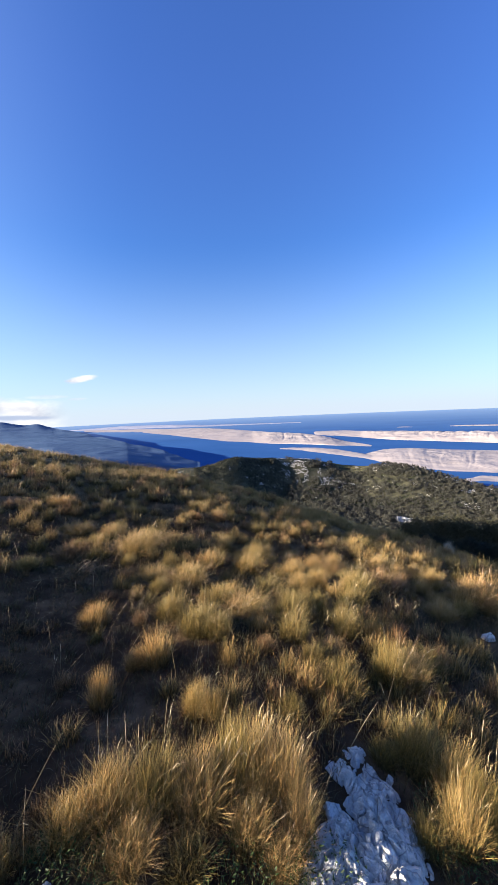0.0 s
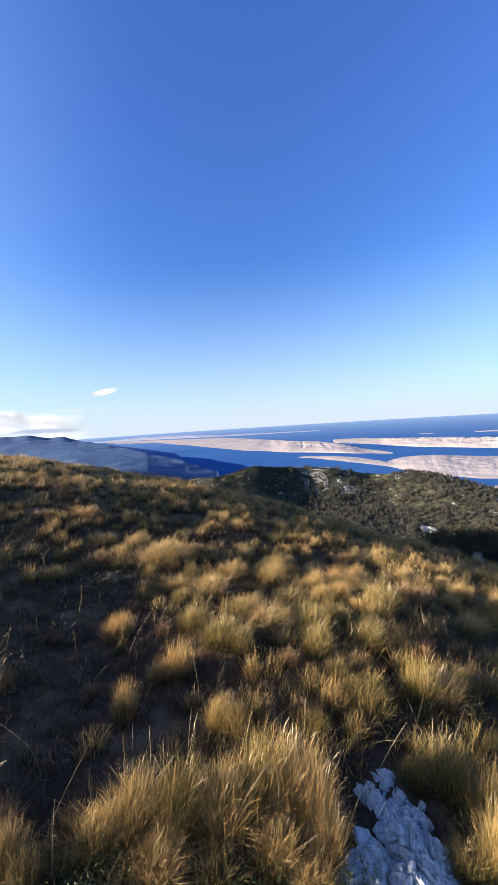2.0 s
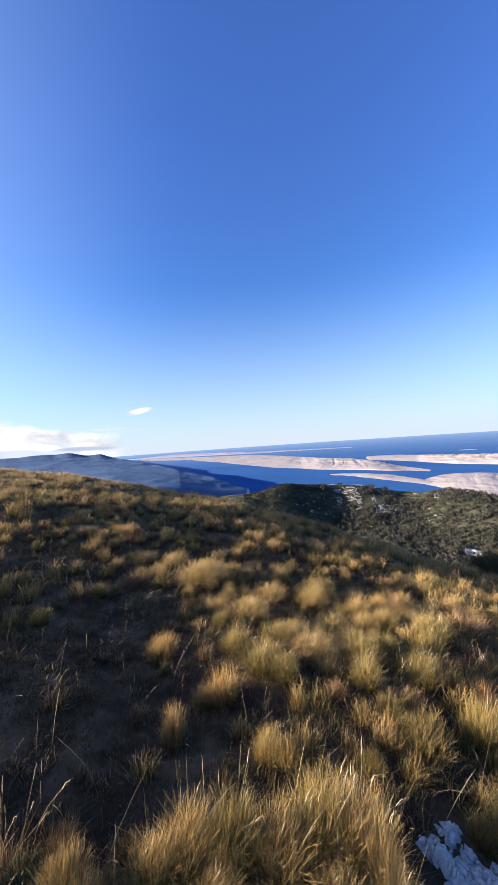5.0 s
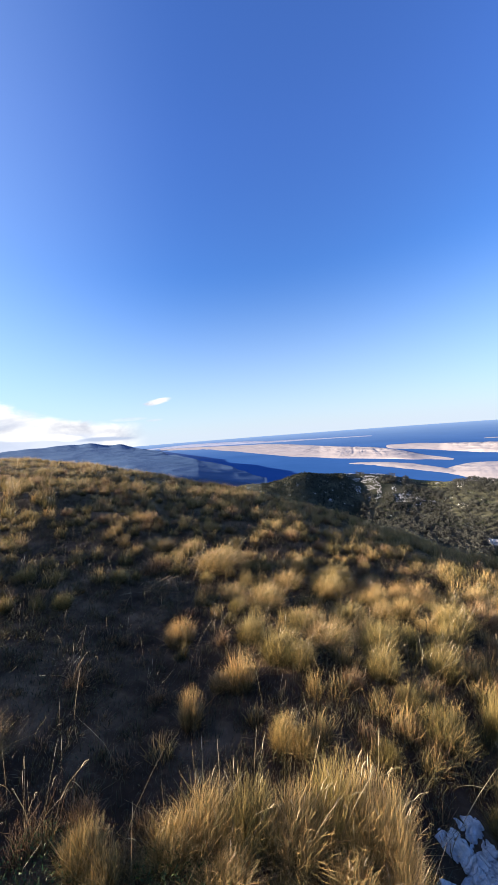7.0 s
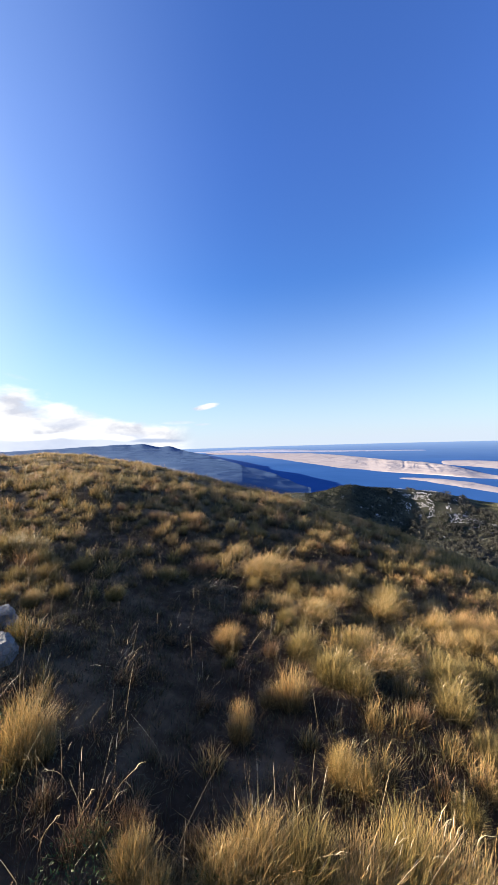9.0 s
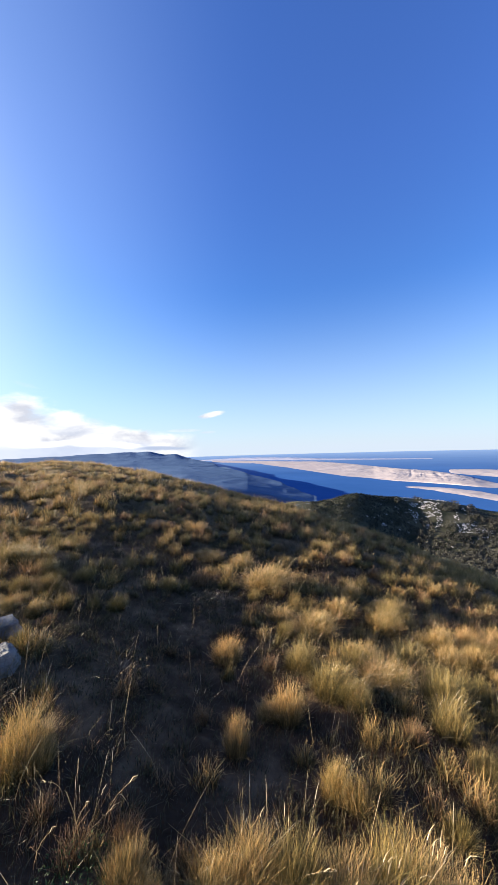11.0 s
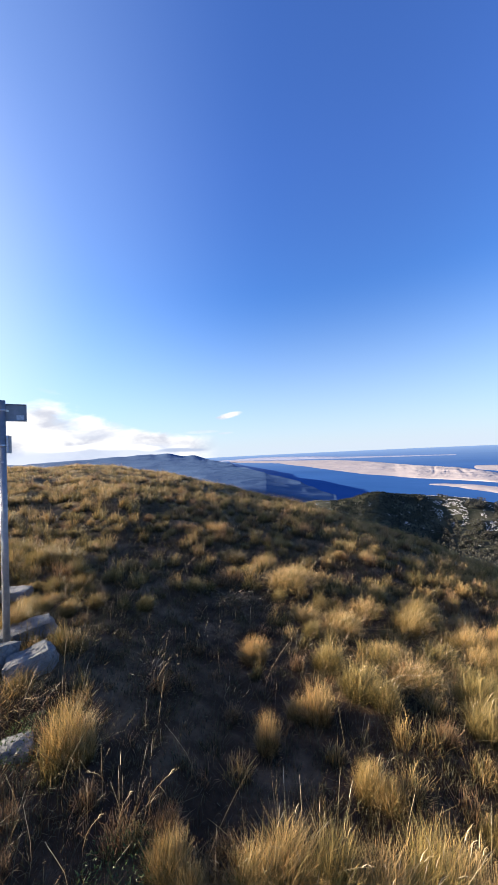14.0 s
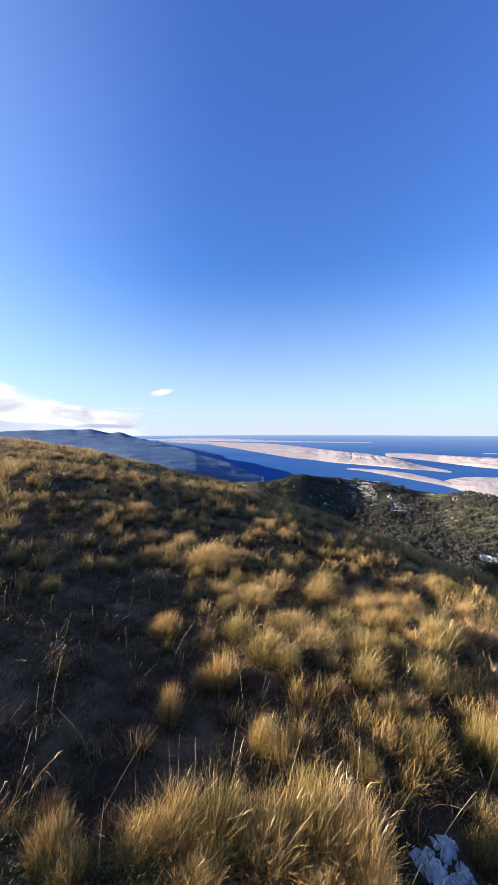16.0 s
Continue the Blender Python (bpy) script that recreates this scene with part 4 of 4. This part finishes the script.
def outcrop():
    """A rib of weathered karst limestone that comes through the turf: cracked into blocks, faceted and pitted."""
    s, u = np.meshgrid(np.linspace(0, 1, 420), np.linspace(-1, 1, 210), indexing="ij")
    cy = 0.36 + s * 1.26
    line = [p[1] for p in OUTCROP]
    wob = 0.12 * lattice(cy * 7, np.where(u < 0, 3.0, 9.0), 55) * u * u + 0.04 * lattice(cy * 19, np.where(u < 0, 3.0, 9.0), 56) * u * u
    x = np.interp(cy, line, [p[0] for p in OUTCROP]) + u * np.interp(cy, line, [p[2] for p in OUTCROP]) * 1.12 + wob
    wx, wy = x + 0.022 * lattice(x * 15, cy * 15, 3) + 0.008 * lattice(x * 43, cy * 43, 5), cy + 0.022 * lattice(x * 15, cy * 15, 4) + 0.008 * lattice(x * 43, cy * 43, 6)
    lump = 0
    for size, dome, tip, seed in ((0.15, 0.034, 0.020, 13), (0.070, 0.014, 0.011, 23), (0.031, 0.006, 0.006, 33)):
        rim, _, t = cells(wx + 5, wy + 2, seed, size)
        lump = lump + dome * (1 - np.exp(-rim * 4.5)) + tip * t
    rill = 1 - np.abs(lattice(wx * 15 + 2 * lattice(wx * 9, wy * 9, 71), wy * 13, 72))
    lump = lump + 0.008 * rill ** 2 * np.clip((1.28 - cy) / 0.2, 0.25, 1)
    pit = np.clip(lattice(wx * 26, wy * 26, 66) - 0.35, 0, 1) + 0.5 * np.clip(lattice(wx * 60, wy * 60, 67) - 0.35, 0, 1)
    lump = lump - 0.028 * pit + 0.004 * lattice(wx * 130, wy * 130, 68)
    body = np.clip(1 - np.abs(u) ** 3, 0, 1) ** 0.8 * np.clip(s * 12, 0, 1) * np.clip((1 - s) * 7.0, 0, 1)
    z = ground_z(x, cy) - 0.045 + body * (lump + 0.035 + 0.08 * np.clip((1.22 - cy) / 0.3, 0, 1))
    v = np.stack([x, cy, z], -1).reshape(-1, 3)
    k = u.shape[1]
    i = (np.arange(u.shape[0] - 1)[:, None] * k + np.arange(k - 1)[None]).ravel()
    base = new("limestone_outcrop")
    tagged(base, "pale cracked karst limestone coming through the grass", "rock outcrop")
    ledge = new("ledge", raw_mesh("ledge", v, [np.stack([i, i + 1, i + k + 1, i + k], -1)], PALE))
    ledge.parent = base
    return base


OUTCROP_BASE = outcrop()


def rock_mesh(name, size, seed, mat, extra=6, grain=1.0):
    """An angular weathered block: the hull of random points, chamfered and roughened. size: its full measures."""
    r = random.Random(seed)
    bm = bmesh.new()
    for cx in (-1, 1):
        for cy in (-1, 1):
            for cz in (-1, 1):
                bm.verts.new((cx * r.uniform(0.6, 1.0), cy * r.uniform(0.6, 1.0), cz * r.uniform(0.75, 1.0)))
    for _ in range(extra):
        p = Vector([r.uniform(-1, 1) for _ in range(3)])
        bm.verts.new(p / max(abs(c) for c in p) * 0.98)
    bmesh.ops.convex_hull(bm, input=bm.verts)
    bmesh.ops.delete(bm, geom=[v for v in bm.verts if not v.link_faces], context="VERTS")
    bmesh.ops.bevel(bm, geom=bm.edges[:], offset=0.05, segments=1, affect="EDGES")
    bmesh.ops.triangulate(bm, faces=bm.faces)
    for _ in range(3 if size[0] > 0.2 else 2):
        bmesh.ops.subdivide_edges(bm, edges=[e for e in bm.edges if e.calc_length() > 0.09], cuts=1)
        bmesh.ops.triangulate(bm, faces=bm.faces)
    off = Vector((seed * 3.1, seed * 1.7, 0))
    for v in bm.verts:
        d = 0.14 * noise.noise(v.co * 1.7 + off) + 0.10 * abs(noise.noise(v.co * 4 + off)) + 0.07 * abs(noise.noise(v.co * 9 + off)) + 0.04 * noise.noise(v.co * 22 + off) - 0.07
        v.co += v.co.normalized() * d * grain
        v.co = Vector((v.co.x * size[0] / 2, v.co.y * size[1] / 2, v.co.z * size[2] / 2))
    me = bpy.data.meshes.new(name)
    bm.to_mesh(me)
    bm.free()
    me.materials.append(mat)
    return me


def rock(x, y, size, seed, label, lift=0.0, turn=0.0, tip=(0, 0), mat=STONE, group="stones round the signpost", name="stone"):
    ob = new(name, rock_mesh(name, size, seed, mat))
    ob.matrix_world = pose(x, y, height_at(x, y) + lift, tip[0], tip[1], turn)
    return tagged(ob, label, "stone", group)


def outcrop_blocks(base):
    """A few loose angular blocks wedged into the cracks of the outcrop."""
    r = random.Random(5)
    shapes = [rock_mesh("rock_block", (0.16, 0.13, 0.11), 200 + k, PALE, 3 + k % 4, 1.25) for k in range(9)]
    placed = []
    for _ in range(60):
        y = r.uniform(0.45, 1.56)
        half = float(np.interp(y, [p[1] for p in OUTCROP], [p[2] for p in OUTCROP]))
        x = float(np.interp(y, [p[1] for p in OUTCROP], [p[0] for p in OUTCROP])) + r.uniform(-1, 1) * half
        s = r.uniform(0.22, 0.5) * min(1.0, 0.35 + half * 3.2)
        if any((x - a) ** 2 + (y - b) ** 2 < (0.15 * (s + t)) ** 2 for a, b, t in placed):
            continue
        placed.append((x, y, s))
        ob = new("rock_block", shapes[len(placed) % 9])
        ob.parent = base
        ob.matrix_local = Matrix.LocRotScale((x, y, height_at(x, y) + 0.005 + 0.012 * s + r.uniform(-0.012, 0.012)), Euler((r.uniform(-0.5, 0.5), r.uniform(-0.5, 0.5), r.uniform(0, 6.3))), (s, s, s * r.uniform(0.7, 1.1)))


outcrop_blocks(OUTCROP_BASE)


# the cairn at the foot of the post: azimuth about 58 degrees to the left, three metres off
POST = (-2.863, 1.615)
rock(-2.94, 1.79, (0.50, 0.22, 0.15), 3, "flat-topped grey limestone slab behind the post", 0.02, 57, (3, -2))
rock(-2.47, 1.49, (0.33, 0.20, 0.23), 8, "big grey limestone block leaning on the wedge", 0.02, 54, (4, -8))
rock(-2.69, 1.44, (0.20, 0.17, 0.25), 12, "wedge-shaped cracked limestone block at the post", 0.045, 62, (-8, 8))
rock(-2.99, 1.45, (0.28, 0.20, 0.13), 17, "low flat grey limestone block beside the post", -0.005, 40)
rock(-2.78, 1.20, (0.24, 0.18, 0.12), 23, "grey limestone block half sunk in grass", 0.02, 10)
rock(-1.98, 1.07, (0.19, 0.14, 0.13), 31, "grey limestone block half hidden by a tuft", -0.01, 35)
rock(-1.95, 0.80, (0.09, 0.08, 0.08), 37, "small grey limestone block in dry grass", 0.01, 60)
rock(-3.87, 2.28, (0.32, 0.2, 0.14), 41, "flat grey limestone slab behind the signpost", 0.04, 25)
rock(-0.72, 0.92, (0.11, 0.08, 0.06), 53, "small pale stone between tufts", 0.01, 70, mat=PALE, group="loose stones in the turf")
rock(-0.58, 0.90, (0.08, 0.07, 0.05), 59, "small pale stone between tufts", 0.01, 10, mat=PALE, group="loose stones in the turf")
rock(2.02, 2.78, (0.11, 0.08, 0.06), 61, "small pale stone between tufts", 0.01, 10, mat=PALE, group="loose stones in the turf")


# ---- signpost ----
def cylinder(r, h, n=28, bevel=0.0):
    bm = bmesh.new()
    bmesh.ops.create_cone(bm, cap_ends=True, segments=n, radius1=r, radius2=r, depth=h)
    if bevel:
        bmesh.ops.bevel(bm, geom=[e for e in bm.edges if all(abs(abs(v.co.z) - h / 2) < 1e-5 for v in e.verts)], offset=bevel, segments=2, affect="EDGES")
    for f in bm.faces:
        f.smooth = len(f.verts) == 4
    return bm


def slab(x, y, z, bevel):
    bm = bmesh.new()
    bmesh.ops.create_cube(bm, size=1.0, matrix=Matrix.Diagonal((x, y, z, 1)))
    bmesh.ops.bevel(bm, geom=bm.edges[:], offset=bevel, segments=2, affect="EDGES")
    return bm


def signpost():
    base = new("signpost")
    z0 = height_at(*POST)
    base.matrix_world = pose(POST[0] - 0.014, POST[1] - 0.024, z0, 0, 0.6, 59)
    top = 2.16 - z0
    part("pole", cylinder(0.024, top + 0.12, 28, 0.003), GALV, base, "galvanised steel tube", pose(0, 0, (top - 0.12) / 2))
    # the pole's own x axis now runs across the view from the path
    plate = part("sign_plate", slab(0.325, 0.006, 0.135, 0.0015), PLATE, base, "dark grey back of a hiking sign", pose(-0.003, 0.030, top - 0.088, 0, 0, 0))
    part("flange", slab(0.325, 0.012, 0.006, 0.001), PLATE, plate, "", pose(0, -0.008, 0.064))
    part("flange", slab(0.325, 0.012, 0.006, 0.001), PLATE, plate, "", pose(0, -0.008, -0.064))
    part("sticker", slab(0.062, 0.0012, 0.040, 0.0004), PAPER, plate, "faded white sticker", pose(-0.118, -0.0042, -0.036))
    part("sticker", slab(0.050, 0.0012, 0.036, 0.0004), PAPER, plate, "faded bluish sticker", pose(0.120, -0.0042, -0.036))
    for k in range(3):
        part("print_bar", slab(0.030 - 0.004 * k, 0.001, 0.0035, 0.0002), INK, plate, "dark unreadable print", pose(-0.128, -0.0052, -0.026 - 0.009 * k))
    small = part("marker_plate", slab(0.010, 0.10, 0.135, 0.0015), PLATE, base, "narrow trail marker seen edge on", pose(0.042, 0.030, top - 0.335, 0, 0, -14))
    part("edge_strip", slab(0.0115, 0.006, 0.128, 0.001), PAPER, small, "", pose(0, -0.050, 0))
    for dz, wide in ((0.076, 0.086), (0.345, 0.060)):
        clamp = part("clamp", cylinder(0.0268, 0.018, 28, 0.002), BAND, base, "bright steel clamp", pose(0, 0, top - dz))
        part("clamp_ear", slab(wide, 0.004, 0.017, 0.001), BAND, clamp, "", pose(0, 0.018, 0))
        part("bolt", cylinder(0.005, 0.020, 8, 0.001), BAND, clamp, "", pose(wide / 2 - 0.010, 0.012, 0, 90))
        part("bolt", cylinder(0.005, 0.020, 8, 0.001), BAND, clamp, "", pose(-wide / 2 + 0.010, 0.012, 0, 90))
    part("label_strip", slab(0.016, 0.0012, 0.010, 0.0004), PAPER, base, "scrap of a torn sticker", pose(-0.003, -0.0243, top - 0.47, 0, -20))
    tagged(base, "grey galvanised hiking signpost set among limestone blocks", "signpost")


signpost()


# ---- trees and woods ----
def leaf_cloud(centres, spread, count, size):
    """Small leaf pieces about each centre (n, 3): verts and quads."""
    n = len(centres)
    p = centres[:, None] + rng.normal(0, 1, (n, count, 3)) * spread
    p = p.reshape(-1, 3)
    a = rng.normal(0, 1, p.shape)
    a /= np.linalg.norm(a, axis=1, keepdims=True)
    b = np.cross(a, rng.normal(0, 1, p.shape))
    b /= np.linalg.norm(b, axis=1, keepdims=True)
    s = size * rng.uniform(0.5, 1.3, (len(p), 1))
    v = np.stack([p - a * s, p + b * s * 0.6, p + a * s, p - b * s * 0.6], 1).reshape(-1, 3)
    return v, np.arange(len(v)).reshape(-1, 4)


def tree(x, y, high, wide, mat, label):
    base = new("tree")
    base.matrix_world = pose(x, y, height_at(x, y) - 0.1)
    bm = bmesh.new()
    bmesh.ops.create_cone(bm, cap_ends=True, segments=8, radius1=high * 0.035, radius2=high * 0.008, depth=high * 0.9, matrix=pose(0, 0, high * 0.45))
    tips = []
    for k in range(11):
        a, zz = k * 2.4 + rng.uniform(-0.4, 0.4), high * rng.uniform(0.25, 0.85)
        reach = wide * (1.1 - zz / high) * rng.uniform(0.5, 0.9)
        tip = Vector((math.cos(a) * reach, math.sin(a) * reach, zz + reach * 0.35))
        foot = Vector((0, 0, zz))
        turn = (tip - foot).to_track_quat("Z", "Y").to_matrix().to_4x4()
        bmesh.ops.create_cone(bm, cap_ends=False, segments=5, radius1=high * 0.012, radius2=high * 0.003, depth=(tip - foot).length, matrix=Matrix.Translation((tip + foot) / 2) @ turn)
        tips += [tip, foot.lerp(tip, 0.6)]
    tips.append(Vector((0, 0, high * 0.95)))
    part("trunk", bm, BARK, base)
    v, f = leaf_cloud(np.array([tuple(t) for t in tips]), high * 0.075, 210, high * 0.017)
    crown = new("crown", raw_mesh("crown", v, [f], mat))
    crown.parent = base
    return tagged(base, label, "tree", "trees below the slope")


TREES = [(25.0, 90, 9.5), (26.8, 88, 11.0), (28.6, 92, 12.0), (30.2, 87, 11.5), (32.0, 91, 12.5), (33.8, 87, 11.5), (35.6, 90, 12.5), (37.4, 88, 12.0), (39.4, 88, 12.0), (42, 88, 12)]
# nearer row, its dark colour standing for the slope's shadow
TREES += [(26.6 + 1.4 * k, 60 - (k % 3), 3.8 + 0.9 * ((k * 7) % 4) / 3 + 0.10 * k) for k in range(13)]
for i, (a, d, h) in enumerate(TREES):
    dark = d < 61
    tree(math.sin(radians(a)) * d, math.cos(radians(a)) * d, h, h * 0.62, SHADED_CONIFER if dark else PINE, "broad conifer below the grassy slope, darkened for shade there" if dark else "yellow-green round pine below the grassy slope")


tree(math.sin(radians(30.9)) * 55, math.cos(radians(30.9)) * 55, 3.6, 1.2, SHRUB, "pale grey-green shrub among conifers darkened for shade")


def woods(name, label, count, a0, a1, r0, r1, high, mat, clear):
    a, r = np.radians(rng.uniform(a0, a1, count)), np.sqrt(rng.uniform(r0 * r0, r1 * r1, count))
    d = r + 18 * np.sin(a * 6)
    x, y = np.sin(a) * d, np.cos(a) * d
    keep = clear(np.degrees(a), r, x, y)
    x, y = x[keep], y[keep]
    n = len(x)
    h = high * rng.uniform(0.55, 1.25, n)
    z = ground_z(x, y)
    c = np.stack([x, y, z + h * 0.5], -1)
    p = rng.normal(0, 1, (n, 24, 3))
    p /= np.linalg.norm(p, axis=2, keepdims=True)
    p *= (rng.uniform(0.3, 1, (n, 24, 1)) ** 0.5) * np.stack([h * 0.42, h * 0.42, h * 0.5], -1)[:, None]
    v, f = leaf_cloud((c[:, None] + p).reshape(-1, 3), 0.05, 1, high * 0.17)
    tagged(new(name, raw_mesh(name, v, [f], mat)), label, "woodland", kind="stuff")


def open_ground(az, r, x, y):
    """Where the mixed wood stands: not on the meadow nor on the rocky crest."""
    meadow = ((az - 16.8) / 3.0) ** 2 + ((r - 298) / 14) ** 2 < 1
    rocky = (lattice(x / 9, y / 9, 77) > -0.25) & (r > 262) & (az < 13)
    scree = ((az - 24.7) / 1.1) ** 2 + ((r - 222) / 9) ** 2 < 1
    return ~meadow & ~rocky & ~scree & ((az > 3.0 + (300 - r) * 0.06) | (r < 225))


woods("mixed_wood", "sparse olive-brown wood on the hill above the sea", 9500, -14, 52, 150, 303, 2.9, WOODS, open_ground)
# these dark needles stand in for shade on the hill's left flank
woods("shaded_wood", "dense conifer wood, hillside shade put into its dark colour", 7000, -9.5, 9, 205, 303, 1.1, SHADED_CONIFER, lambda az, r, x, y: az < 4.5 + (300 - r) * 0.06)

woods("meadow_grass", "short pale green grass of a hill meadow", 1500, 13.2, 20.2, 285, 302, 0.5, MEADOW, lambda az, r, x, y: ((az - 16.8) / 2.9) ** 2 + ((r - 298) / 13) ** 2 < 1)


def boulders(name, label, count, a0, a1, r0, r1, size, keep):
    a, r = np.radians(rng.uniform(a0, a1, count)), rng.uniform(r0, r1, count)
    d = r + 18 * np.sin(a * 6)
    x, y = np.sin(a) * d, np.cos(a) * d
    k = keep(np.degrees(a), r, x, y)
    x, y = x[k], y[k]
    n = len(x)
    s = size * rng.uniform(0.35, 1.3, n)
    corner = np.array([(-1, -1, -0.4), (1, -1, -0.4), (1, 1, -0.4), (-1, 1, -0.4), (-0.6, -0.6, 0.6), (0.6, -0.5, 0.7), (0.5, 0.6, 0.5), (-0.6, 0.5, 0.8)])
    v = corner[None] * rng.uniform(0.6, 1.2, (n, 8, 3)) * s[:, None, None] + np.stack([x, y, ground_z(x, y) + 0.2 * s], -1)[:, None]
    box = np.array([(0, 1, 5, 4), (1, 2, 6, 5), (2, 3, 7, 6), (3, 0, 4, 7), (4, 5, 6, 7), (3, 2, 1, 0)])
    tagged(new(name, raw_mesh(name, v.reshape(-1, 3), [((np.arange(n) * 8)[:, None, None] + box[None]).reshape(-1, 4)], BOULDER)), label, "boulders", kind="stuff")


boulders("boulder_field", "white limestone boulders on the wooded crest", 7000, 3.4, 40, 264, 303, 0.42, lambda az, r, x, y: (az > 4.0 + (303 - r) * 0.07) & (lattice(x / 9, y / 9, 77) > -0.2 + 0.03 * np.clip(az - 12, 0, 99)) & (((az - 16.8) / 3.4) ** 2 + ((r - 292) / 20) ** 2 > 1) & (lattice(x / 4, y / 4, 78) > -0.1))
boulders("boulder_field", "white limestone rocks in the valley wood", 46, 23.7, 25.7, 217, 226, 1.4, lambda az, r, x, y: az > 0)
boulders("boulder_field", "white limestone rocks along the hill's skyline", 420, 17.5, 37, 296, 302, 0.55, lambda az, r, x, y: lattice(x / 5, y / 5, 79) > 0.15)
woods("meadow_grass", "pale green grass of fields behind the shoulder of the hill", 1600, -16, -6.5, 300, 420, 0.7, MEADOW, lambda az, r, x, y: lattice(x / 22, y / 22, 83) > -0.15)
